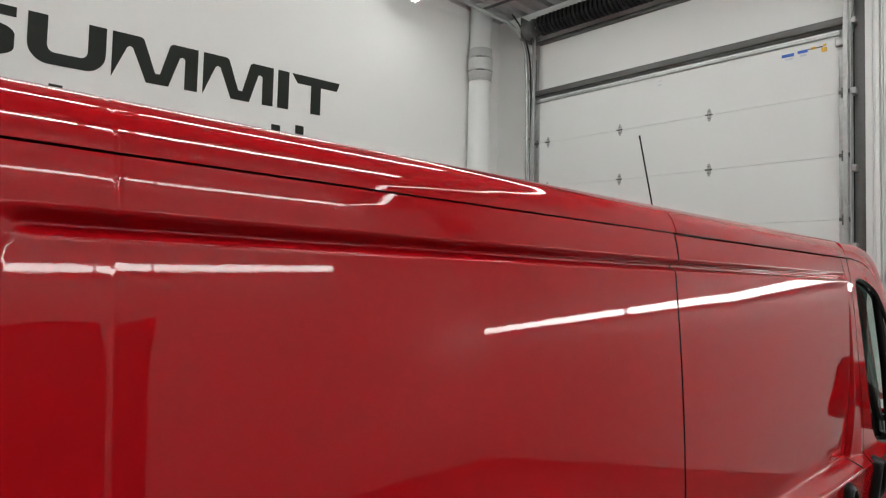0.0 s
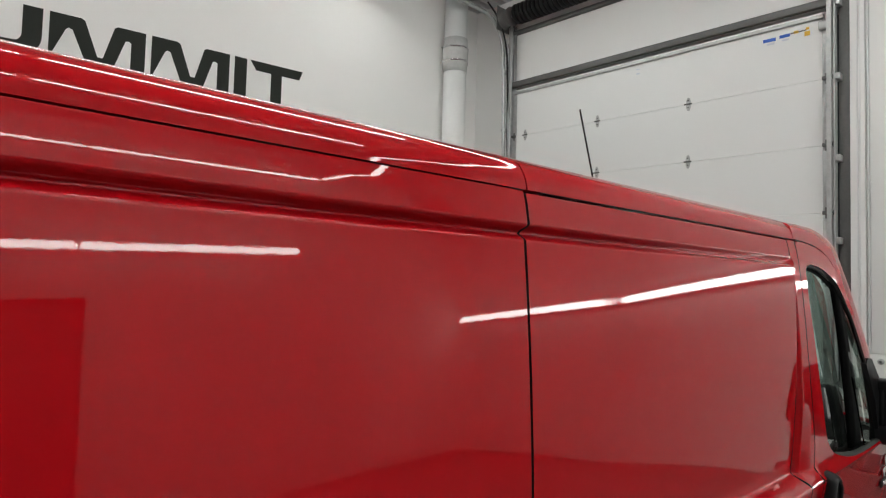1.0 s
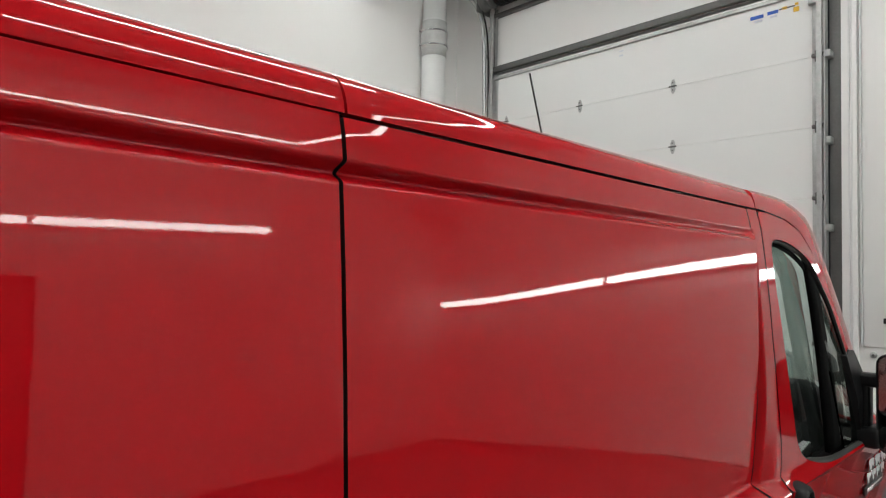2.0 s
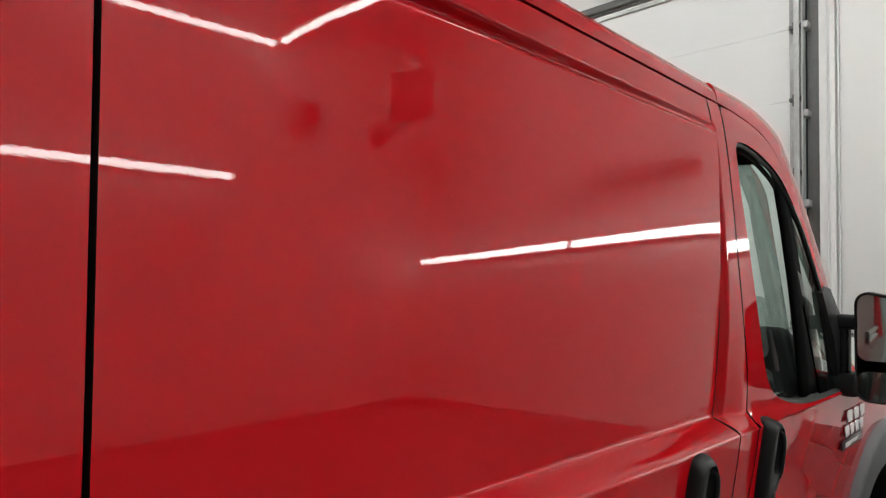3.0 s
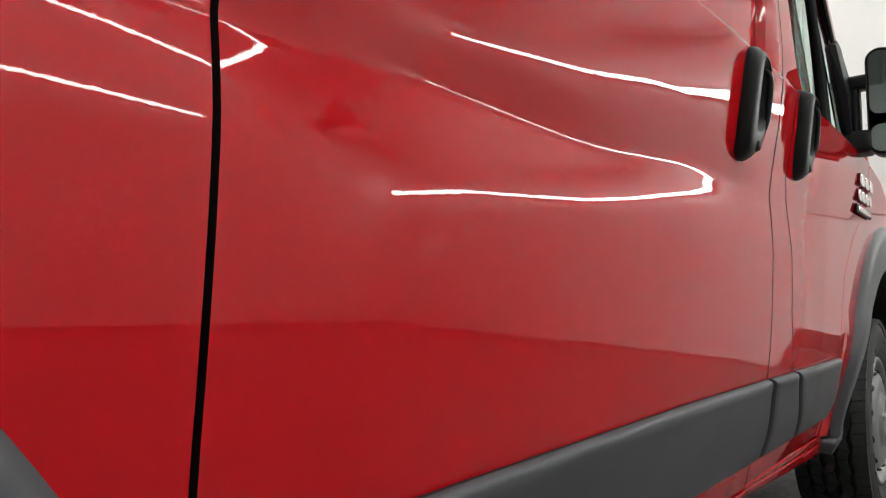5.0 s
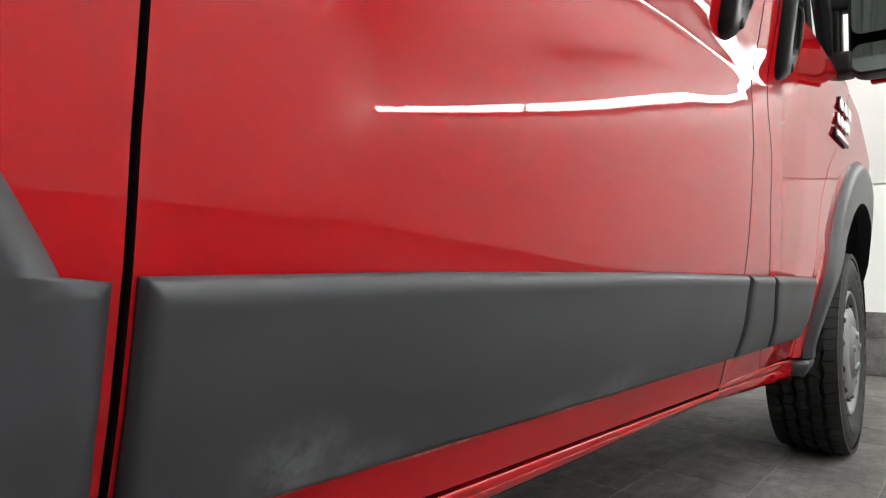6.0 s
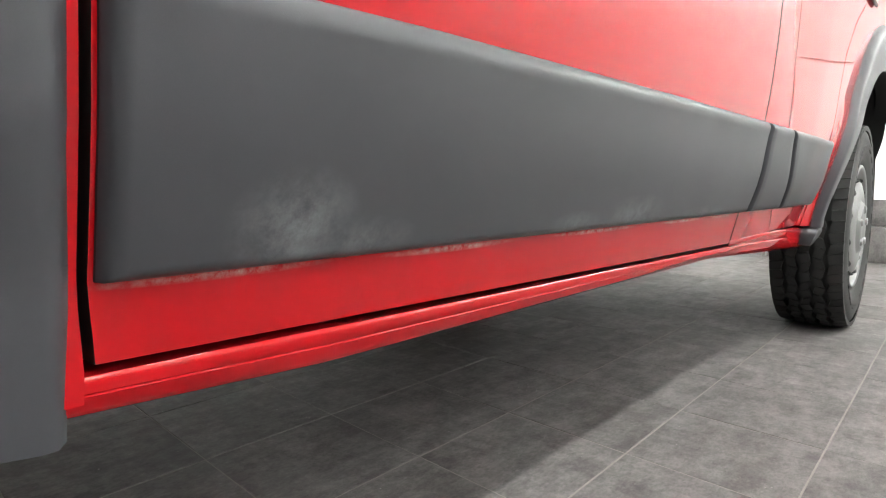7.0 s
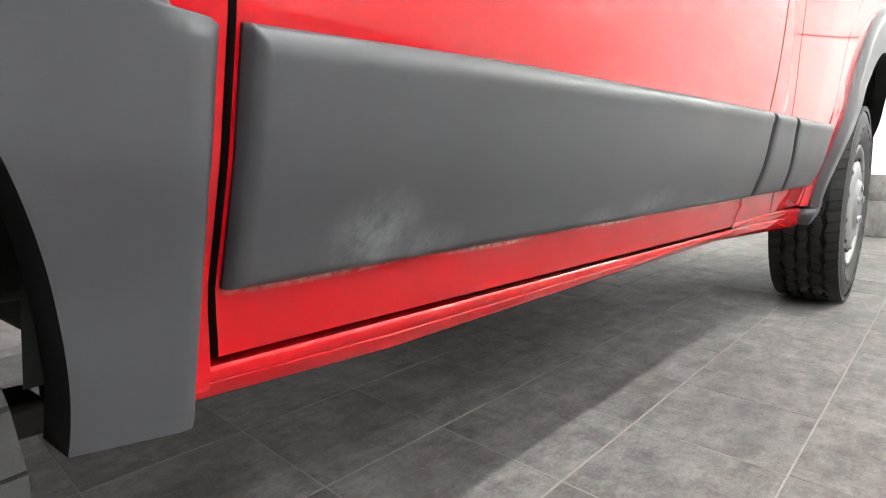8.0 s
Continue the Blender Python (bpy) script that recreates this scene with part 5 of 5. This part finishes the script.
# door mirror
def build_mirror():
    sail = [(1.905, 1.212), (2.015, 1.212), (2.03, 1.255), (1.98, 1.386), (1.885, 1.480), (1.855, 1.500), (1.790, 1.506), (1.765, 1.486), (1.835, 1.354)]
    bm = bmesh.new()
    lo = [bm.verts.new((lerp_table(OUTER, z) + splay(y, z) - 0.012, y, z)) for y, z in sail]
    hi = [bm.verts.new((lerp_table(OUTER, z) + splay(y, z) + (0.016 if z < 1.42 else 0.004), y * 0.88 + 1.88 * 0.12, z * 0.97 + 1.33 * 0.03)) for y, z in sail]
    n = len(sail)
    bm.faces.new(lo[::-1])
    bm.faces.new(hi)
    for k in range(n):
        bm.faces.new((lo[k], lo[(k + 1) % n], hi[(k + 1) % n], hi[k]))
    bmesh.ops.recalc_face_normals(bm, faces=bm.faces)
    bmesh.ops.triangulate(bm, faces=[f for f in bm.faces if len(f.verts) > 4])
    base = part("door_mirror", bm, M_BLACK, front_door, "large black door mirror on two arms", smooth=False)
    part("arm", box((0.10, 1.885, 1.197), (0.180, 1.98, 1.262), 0.014, 3), M_BLACK, base)
    part("arm", box((0.10, 1.895, 1.382), (0.180, 1.95, 1.424), 0.012, 3), M_BLACK, base)
    part("gusset", box((0.128, 1.90, 1.25), (0.152, 1.96, 1.40), 0.010, 3), M_BLACK, base)
    # housing: a rounded shell, open to the rear
    cx, cz, w, h = 0.268, 1.338, 0.196, 0.302
    def round_rect(x0, z0, x1, z1, r):
        mid = [(x1 - r, z1 - r, 0), (x0 + r, z1 - r, 90), (x0 + r, z0 + r, 180), (x1 - r, z0 + r, 270)]
        return [(x + r * math.cos(radians(a + 18 * i)), z + r * math.sin(radians(a + 18 * i))) for x, z, a in mid for i in range(6)]

    face = round_rect(cx - w / 2, cz - h / 2, cx + w / 2, cz + h / 2, 0.034)
    bm = bmesh.new()
    rings = []
    for s, y in ((0.945, 1.905), (0.955, 1.893), (0.985, 1.890), (1.0, 1.90), (1.0, 1.96), (0.93, 2.01), (0.72, 2.045), (0.3, 2.06)):
        rings.append([bm.verts.new((cx + (p[0] - cx) * s, y, cz + (p[1] - cz) * s - 0.3 * max(0.0, p[0] - 0.24) * (p[1] > cz))) for p in face])
    m = len(face)
    for a, b in zip(rings, rings[1:]):
        for k in range(m):
            bm.faces.new((a[k], a[(k + 1) % m], b[(k + 1) % m], b[k]))
    bm.faces.new(rings[-1])
    bmesh.ops.recalc_face_normals(bm, faces=bm.faces)
    part("housing", bm, M_BLACK, base)
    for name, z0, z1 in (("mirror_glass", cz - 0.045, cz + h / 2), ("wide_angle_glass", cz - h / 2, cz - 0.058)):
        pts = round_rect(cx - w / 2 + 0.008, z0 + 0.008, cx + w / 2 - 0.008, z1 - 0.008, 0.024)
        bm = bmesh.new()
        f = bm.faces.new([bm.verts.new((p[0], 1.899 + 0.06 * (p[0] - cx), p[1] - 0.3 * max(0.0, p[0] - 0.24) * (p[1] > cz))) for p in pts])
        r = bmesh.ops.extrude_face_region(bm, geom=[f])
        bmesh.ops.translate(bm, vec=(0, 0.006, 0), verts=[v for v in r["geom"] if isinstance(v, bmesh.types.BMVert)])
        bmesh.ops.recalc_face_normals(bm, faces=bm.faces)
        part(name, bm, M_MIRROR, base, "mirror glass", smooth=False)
    part("turn_lamp", box((cx - 0.06, 2.0, cz - 0.15), (cx + 0.06, 2.035, cz - 0.13), 0.006), M_RED, base)


build_mirror()


# wheels
def build_wheel(cy, cx_out, name_parent):
    """Tyre with rubbed tread blocks, steel rim and silver cover."""
    R, W = 0.362, 0.225
    xo = cx_out
    c = (0, cy, R)
    bm = bmesh.new()
    add_lathe(bm, [(xo - W + 0.03, 0.225), (xo - W + 0.008, 0.26), (xo - W, 0.30), (xo - W + 0.010, 0.335), (xo - W + 0.024, 0.346), (xo - 0.024, 0.346), (xo - 0.010, 0.335),
                   (xo - 0.001, 0.308), (xo, 0.296), (xo - 0.003, 0.286), (xo - 0.002, 0.268), (xo - 0.006, 0.258), (xo - 0.012, 0.240), (xo - 0.022, 0.222), (xo - 0.04, 0.216)], 72, "X", c)
    wheel = part("wheel", bm, M_TYRE, name_parent, "black tyre on a silver steel wheel")
    # tread: five ribs of slanted blocks
    bm = bmesh.new()
    ribs = [(0.006, 0.046), (0.060, 0.087), (0.100, 0.126), (0.139, 0.166), (0.180, 0.219)]
    for j, (u0, u1) in enumerate(ribs):
        n = 64
        for k in range(n):
            a = 2 * math.pi * (k + 0.5 * (j % 2)) / n
            da = 2 * math.pi / n
            sk = 0.2 * da * (1 if j % 2 else -1)
            drop = 0.006 if j in (0, 4) else 0.0
            v = []
            for r in (0.344, R - drop * 0.3):
                for u, s0 in ((u0, -1), (u1, 1)):
                    rr = r - (drop if (j == 0 and u == u0) or (j == 4 and u == u1) else 0)
                    wob = 0.0046 * (1 if k % 2 else -1) * (0 if (j == 0 and u == u0) or (j == 4 and u == u1) else 1)
                    for e in (0.02, 0.94):
                        ang = a + da * e + sk * s0 * 0.5
                        v.append(bm.verts.new((xo - W + u + wob * (0.5 - e) * 2, cy + rr * math.cos(ang), R + rr * math.sin(ang))))
            for q in ((4, 5, 7, 6), (0, 1, 5, 4), (2, 6, 7, 3), (0, 4, 6, 2), (1, 3, 7, 5)):
                bm.faces.new([v[i] for i in q])
    bmesh.ops.recalc_face_normals(bm, faces=bm.faces)
    tagged(part("tread", bm, M_TYRE, wheel, "worn tread blocks", smooth=False), kind="stuff", label="worn black tread blocks")
    # raised ring marks on the side wall
    bm = bmesh.new()
    for k in range(26):
        if k % 7 == 6:
            continue
        a0 = 2 * math.pi * k / 26
        rows = []
        for a in np.linspace(a0, a0 + 0.14, 4):
            rows.append([bm.verts.new((xo + o, cy + r * math.cos(a), R + r * math.sin(a))) for r, o in ((0.279, -0.004), (0.281, 0.0006), (0.292, 0.0012), (0.294, -0.003))])
        for p, q in zip(rows, rows[1:]):
            for i in range(3):
                bm.faces.new((p[i], q[i], q[i + 1], p[i + 1]))
    bmesh.ops.recalc_face_normals(bm, faces=bm.faces)
    tagged(part("side_mark", bm, M_TYRE, wheel), kind="stuff", label="raised marks on the tyre side wall")
    bm = bmesh.new()
    add_lathe(bm, [(xo - 0.03, 0.222), (xo - 0.014, 0.220), (xo - 0.010, 0.213), (xo - 0.018, 0.206), (xo - 0.034, 0.200), (xo - 0.040, 0.186), (xo - 0.075, 0.180), (xo - 0.09, 0.165), (xo - 0.088, 0.10), (xo - 0.10, 0.03), (xo - 0.10, 0.0)], 64, "X", c)
    part("rim", bm, M_RIM, wheel, "silver steel rim")
    bm = bmesh.new()
    add_lathe(bm, [(xo - 0.080, 0.178), (xo - 0.050, 0.176), (xo - 0.024, 0.170), (xo - 0.014, 0.158), (xo - 0.009, 0.140), (xo - 0.004, 0.112), (xo - 0.008, 0.100), (xo - 0.008, 0.092), (xo + 0.002, 0.084), (xo + 0.006, 0.060), (xo + 0.003, 0.040), (xo + 0.003, 0.0001)], 64, "X", c)
    cover = part("wheel_cover", bm, M_RIM, wheel, "silver domed wheel cover")
    for k in range(12):
        a = 2 * math.pi * (k + 0.5) / 12
        bm = bmesh.new()
        bmesh.ops.create_uvsphere(bm, u_segments=12, v_segments=8, radius=1.0, matrix=Matrix.Translation((xo - 0.020, cy + 0.167 * math.cos(a), R + 0.170 * math.sin(a))) @ Matrix.Rotation(a, 4, "X") @ Matrix.Diagonal((0.010, 0.006, 0.015, 1)))
        part("vent_hole", bm, M_DARK, cover)
    for k in range(5):
        a = 2 * math.pi * k / 5 + 0.3
        p = (cy + 0.062 * math.cos(a), R + 0.062 * math.sin(a))
        part("bolt_cap", rod((xo - 0.004, *p), (xo + 0.010, *p), 0.017, 18, 0.012), M_RIM, cover)
    return wheel


build_wheel(2.54, 0.096, van)
build_wheel(-0.459, 0.055, van)
for y in (2.54, -0.473):
    for o in (build_wheel(y, 0.0, van),):
        o.matrix_basis = Matrix.Translation((2 * XC - 0.06, 2 * y, 0)) @ Matrix.Rotation(math.pi, 4, "Z")

# wheel housings and underside
for yc, r, x_in, a0, a1 in ((2.54, 0.525, -0.32, 0.05, math.pi - 0.05), (-0.473, 0.44, -0.30, 0.85, math.pi + 0.2)):
    bm = bmesh.new()
    rows = []
    for x in (0.075 if yc > 0 else 0.03, x_in):
        rows.append([bm.verts.new((x, yc + r * math.cos(a), max(0.30, 0.38 + r * math.sin(a)))) for a in np.linspace(a0, a1, 30)])
    for k in range(29):
        bm.faces.new((rows[0][k], rows[0][k + 1], rows[1][k + 1], rows[1][k]))
    part("wheel_housing", bm, M_SEAM, van, "black wheel housing liner")
bm = bmesh.new()
add_box(bm, (-1.70, -1.40, 0.432), (-0.16, 2.0, 0.52), 0.01)
# unseen low box, added to keep light off the floor beneath
add_box(bm, (-1.62, 0.10, 0.27), (-0.62, 1.90, 0.432), 0.02)
add_box(bm, (-0.46, 0.35, 0.355), (-0.38, 1.9, 0.42), 0.01)
add_box(bm, (-1.46, 0.35, 0.355), (-1.38, 1.9, 0.42), 0.01)
part("underbody", bm, M_SEAM, van, "dark underbody with frame rails and an unseen light-blocking box")
part("rear_axle", rod((0.0, -0.473, 0.34), (-1.84, -0.473, 0.34), 0.045, 16), M_SEAM, van)
bm = bmesh.new()
add_box(bm, (-0.36, -0.46, 0.268), (-0.29, 0.01, 0.305), 0.008)
add_box(bm, (-0.36, 0.02, 0.27), (-0.29, 0.08, 0.50), 0.008)
part("leaf_spring", bm, M_SEAM, van)

# far flank, tail and nose
bm = bmesh.new()
ys, zz = steps(-1.45, 2.05, 0.12), steps(0.37, 1.868, 0.06)
rows = [[bm.verts.new((2 * XC - side_x(y, z), y, z)) for y in ys] for z in zz]
for i, (a, b) in enumerate(zip(rows, rows[1:])):
    for k in range(len(ys) - 1):
        y, z = ys[k] + 0.06, zz[i] + 0.03
        if z > 1.21 and y > 1.30:
            continue
        if z < 0.80 and math.hypot(y + 0.50, z - 0.38) < 0.46:
            continue
        bm.faces.new((a[k + 1], a[k], b[k], b[k + 1]))
add_flange(bm, -0.03)
part("far_side_panel", bm, M_RED, van, "red flank on the far side")

zz = steps(0.40, 2.03, 0.05)
bm = bmesh.new()
rows = []
for z in zz:
    xr = side_x(-1.45, min(z, 2.03))
    xl = 2 * XC - xr
    rows.append([bm.verts.new((xr + (xl - xr) * t, -1.45 - 0.07 * math.sin(math.pi * t) ** 0.6, z)) for t in np.linspace(0, 1, 24)])
for a, b in zip(rows, rows[1:]):
    for k in range(23):
        bm.faces.new((a[k], b[k], b[k + 1], a[k + 1]))
tail = part("rear_doors", bm, M_RED, van, "plain red rear doors")
part("centre_gap", box((XC - 0.004, -1.528, 0.48), (XC + 0.004, -1.519, 1.92)), M_SEAM, tail)
part("rear_bumper", box((-1.90, -1.62, 0.36), (0.04, -1.42, 0.52), 0.04, 3), M_CLAD, van, "grey plastic rear bumper")
for x in (0.0, -1.84):
    part("tail_lamp", box((x - 0.05, -1.50, 0.75), (x + 0.03, -1.452, 1.30), 0.02, 3), M_RED, van)

# cab roof, windscreen pillar to pillar, bonnet and nose, lofted over a centre line
def loft(line, half, name, material, crown=0.03, label="", cols=16):
    bm = bmesh.new()
    rows = []
    for (y, z), w in zip(line, half):
        rows.append([bm.verts.new((XC + w * math.sin(t * math.pi / 2 * 0.999), y + 0.10 * crown / 0.03 * (1 - t * t) * (0.25 if name == "cab_roof" else 1.0), z + crown * (1 - t * t))) for t in np.linspace(-1, 1, cols)])
    for a, b in zip(rows, rows[1:]):
        for k in range(cols - 1):
            bm.faces.new((a[k], a[k + 1], b[k + 1], b[k]))
    bmesh.ops.recalc_face_normals(bm, faces=bm.faces)
    if sum(f.normal.z for f in bm.faces) < 0:
        bmesh.ops.reverse_faces(bm, faces=bm.faces)
    r = bmesh.ops.extrude_face_region(bm, geom=bm.faces[:])
    bmesh.ops.translate(bm, vec=(0, 0, -0.008), verts=[v for v in r["geom"] if isinstance(v, bmesh.types.BMVert)])
    bmesh.ops.recalc_face_normals(bm, faces=bm.faces)
    return part(name, bm, material, van, label)


def a_x(y, z):
    return side_x(y, z) - XC


# the cab roof and the pillars beside the screen: lofted from the door's head to the crest
HEAD = [(1.150, 1.869), (1.22, 1.867), (1.33, 1.858), (1.42, 1.835), (1.50, 1.786), (1.575, 1.723), (1.675, 1.640), (1.80, 1.515), (1.91, 1.398), (2.03, 1.268), (2.10, 1.20)]
CREST = [(1.150, 1.916), (1.25, 1.918), (1.37, 1.915), (1.475, 1.898), (1.555, 1.866), (1.63, 1.795), (1.725, 1.708), (1.86, 1.585), (1.97, 1.472), (2.09, 1.335), (2.17, 1.25)]


def dense(line, n):
    arr = bend([(0, *p) for p in line], n)
    return [(p[1], p[2]) for p in arr]


def build_pillar_loft(sign):
    bm = bmesh.new()
    head, crest = dense(HEAD, 4), dense(CREST, 4)
    rows = []
    for (y0, z0), (y1, z1) in zip(head, crest):
        xa = plain_side_x(min(y0, 1.9), min(z0, 1.868)) - 0.001
        row = []
        for t in np.linspace(0, 1, 7):
            row.append((xa - 0.024 * t ** 1.5, y0 + (y1 - y0) * t, z0 + (z1 - z0) * math.sin(t * math.pi / 2) ** 0.9))
        xb = row[-1][0]
        for dx, up in ((0.004, 0.001), (0.008, -0.001), (0.010, -0.006)):
            row.append((xb - dx, y1 + 0.004 * dx / 0.010, z1 + up))
        rows.append([bm.verts.new((p[0] if sign > 0 else 2 * XC - p[0], p[1], p[2])) for p in row])
    for a, b in zip(rows, rows[1:]):
        for k in range(len(a) - 1):
            bm.faces.new((a[k], b[k], b[k + 1], a[k + 1]) if sign > 0 else (a[k + 1], b[k + 1], b[k], a[k]))
    add_flange(bm, 0.012 * sign)
    return part("screen_pillar", bm, M_RED, van, "red roof rail running down beside the windscreen")


for s in (1, -1):
    build_pillar_loft(s)
CROSS = [(side_x(1.14, z), z - 1.916) for z in steps(1.916, 2.028, 0.006)] + [(XC, 2.035 - 1.916)]


def roof_crown(x):
    x = XC + abs(x - XC)
    return float(np.interp(-x, [-p[0] for p in CROSS], [p[1] for p in CROSS]))


bm = bmesh.new()
rows = []
for (y, z) in dense(CREST[:5], 4):
    xb = plain_side_x(min(y, 1.9), 1.86) - 0.032
    rows.append([bm.verts.new((XC + (xb - XC) * u, y + 0.14 * (1 - u * u) * smooth01((y - 1.15) / 0.4), z + (1 - 0.5 * smooth01((y - 1.15) / 0.4)) * roof_crown(XC + (xb - XC) * u))) for u in np.linspace(-1, 1, 49)])
for a, b in zip(rows, rows[1:]):
    for k in range(48):
        bm.faces.new((a[k], a[k + 1], b[k + 1], b[k]))
bmesh.ops.recalc_face_normals(bm, faces=bm.faces)
if sum(f.normal.z for f in bm.faces) < 0:
    bmesh.ops.reverse_faces(bm, faces=bm.faces)
part("cab_roof", bm, M_RED, van, "red cab roof cap")

screen = [(1.555, 1.876), (1.63, 1.80), (1.725, 1.713), (1.86, 1.59), (1.97, 1.477), (2.09, 1.34), (2.17, 1.25)]
ob = loft(screen, [a_x(min(y, 1.9), min(z, 1.86)) - 0.036 for y, z in screen], "windscreen", M_GLASS, 0.05, "curved windscreen glass")
ob.visible_shadow = False
hood = [(2.13, 1.195), (2.45, 1.12), (2.75, 1.03), (3.0, 0.93)]
loft(hood, [a_x(2.1, 1.1), a_x(2.45, 1.0) - 0.0, a_x(2.75, 1.0), a_x(3.0, 0.9)], "bonnet", M_RED, 0.06, "red sloping bonnet")
nose = [(3.02, 0.92), (3.12, 0.80), (3.17, 0.62), (3.17, 0.45), (3.12, 0.28)]
loft(nose, [a_x(3.0, 0.9) - 0.02, a_x(3.08, 0.8) - 0.03, a_x(3.1, 0.7) - 0.04, a_x(3.1, 0.5) - 0.02, a_x(3.1, 0.5) - 0.06], "front_bumper", M_CLAD, 0.05, "grey plastic front bumper")
# far cab window surround
bm = bmesh.new()
add_ring(bm, start_at(surround, (1.2, 1.862)), start_at(win, (1.27, 1.81)), n=90, layers=3, inset=0.01)
for v in bm.verts:
    v.co.x = 2 * XC - v.co.x
bmesh.ops.reverse_faces(bm, faces=bm.faces[:])
part("far_door_frame", bm, M_RED, van, "red window surround of the far door")

# antenna at the cab roof's front edge
an = part("antenna", rod((-0.724, 1.49, 1.93), (-0.725, 1.48, 1.96), 0.018, 14, 0.010), M_BLACK, van, "thin black roof antenna")
part("mast", rod((-0.725, 1.48, 1.955), (-0.76, 1.355, 2.43), 0.0035, 8), M_BLACK, an)

# cab interior
def build_seat(x):
    bm = bmesh.new()
    add_box(bm, (x - 0.24, 1.18, 0.86), (x + 0.24, 1.70, 1.02), 0.05, 3)
    seat = part("cab_seat", bm, M_SEAT, van, "dark cloth cab seat")
    part("backrest", box((x - 0.23, 1.10, 1.0), (x + 0.23, 1.24, 1.52), 0.05, 3, Matrix.Rotation(radians(8), 4, "X")), M_SEAT, seat)
    part("headrest", box((x - 0.12, 1.08, 1.55), (x + 0.12, 1.18, 1.74), 0.04, 3), M_SEAT, seat)


for x in (-0.45, -1.40):
    build_seat(x)
bm = box((-1.80, 1.98, 0.85), (-0.05, 2.35, 1.24), 0.06, 3)
add_box(bm, (-1.84, 1.78, 0.95), (0.01, 2.005, 1.375), 0.05, 3)
part("dashboard", bm, M_SEAT, van, "dark dashboard")
part("cab_floor", box((-1.80, 1.1, 0.55), (-0.08, 2.3, 0.62), 0.01), M_SEAT, van)
part("bulkhead", box((-1.80, 1.02, 0.5), (-0.06, 1.05, 1.86), 0.005), M_SEAT, van, "dark partition behind the seats")
pts = [(-1.40 + 0.19 * math.cos(a), 1.86 + 0.10 * math.sin(a), 1.22 + 0.16 * math.sin(a)) for a in np.linspace(0, 2 * math.pi, 33)]
part("steering_wheel", add_pipe(bmesh.new(), pts, 0.014, 8), M_BLACK, van)



# ---- floor: square slate-look tiles in straight rows on a pale bed ----
TW, TL, JOINT_X, JOINT_Y = 0.289, 0.298, 0.0032, 0.0024
X_LINE, Y_LINE, SKEW = -0.0875, 0.721, -0.105
bed = link_mesh("floor", box((XW - 0.2, YS - 0.2, -0.15), (XE + 0.2, YN + 0.2, -0.0009)), M_GROUT, smooth=False)
tagged(bed, label="grey slate-look tiled floor with pale joints", category="floor", kind="structure")


def tile_mesh(bm, x0, y0, x1, y1, z=0.0):
    """One tile with eased edges; its cross joints run slightly out of square, as laid."""
    b = 0.0008

    def ring(e, h):
        return [bm.verts.new((x, y + SKEW * (x - x0), h)) for x, y in ((x0 + e, y0 + e), (x1 - e, y0 + e), (x1 - e, y1 - e), (x0 + e, y1 - e))]

    lo, md, hi = ring(0, -0.006), ring(0, z - b), ring(b, z)
    for p, q in ((lo, md), (md, hi)):
        for k in range(4):
            bm.faces.new((p[k], p[(k + 1) % 4], q[(k + 1) % 4], q[k]))
    bm.faces.new(hi)


bm = bmesh.new()
tile_mesh(bm, JOINT_X / 2, JOINT_Y / 2, TW - JOINT_X / 2, TL - JOINT_Y / 2)
tile_me = bpy.data.meshes.new("tile")
bm.to_mesh(tile_me)
bm.free()
tile_me.materials.append(M_TILE)
rest = bmesh.new()
row0, row1 = math.floor((XW - X_LINE) / TW), math.ceil((XE - X_LINE) / TW)
for r in range(row0, row1):
    x = X_LINE + r * TW
    shift = Y_LINE + SKEW * (x + 0.3815)
    for k in range(math.floor((YS - shift) / TL), math.ceil((YN - shift) / TL)):
        y = shift + k * TL
        if -2.3 < x < 1.3 and -1.0 < y < 4.7 and YN - y > TL + 0.05:
            ob = new("tile", tile_me)
            ob.parent = bed
            ob.location = (x, y, random.uniform(-0.0006, 0.0006))
        else:
            x0, x1 = max(x, XW - 0.1), min(x + TW, XE + 0.1)
            y0, y1 = max(y, YS - 0.1), min(y + TL, YN + 0.1)
            if x1 - x0 > 0.02 and y1 - y0 > 0.02:
                tile_mesh(rest, x0 + JOINT_X / 2, y0 + JOINT_Y / 2, x1 - JOINT_X / 2, y1 - JOINT_Y / 2)
far_tiles = link_mesh("tile_field", rest, M_TILE, bed, smooth=False)
tagged(far_tiles, kind="stuff", label="grey slate-look floor tiles farther off")
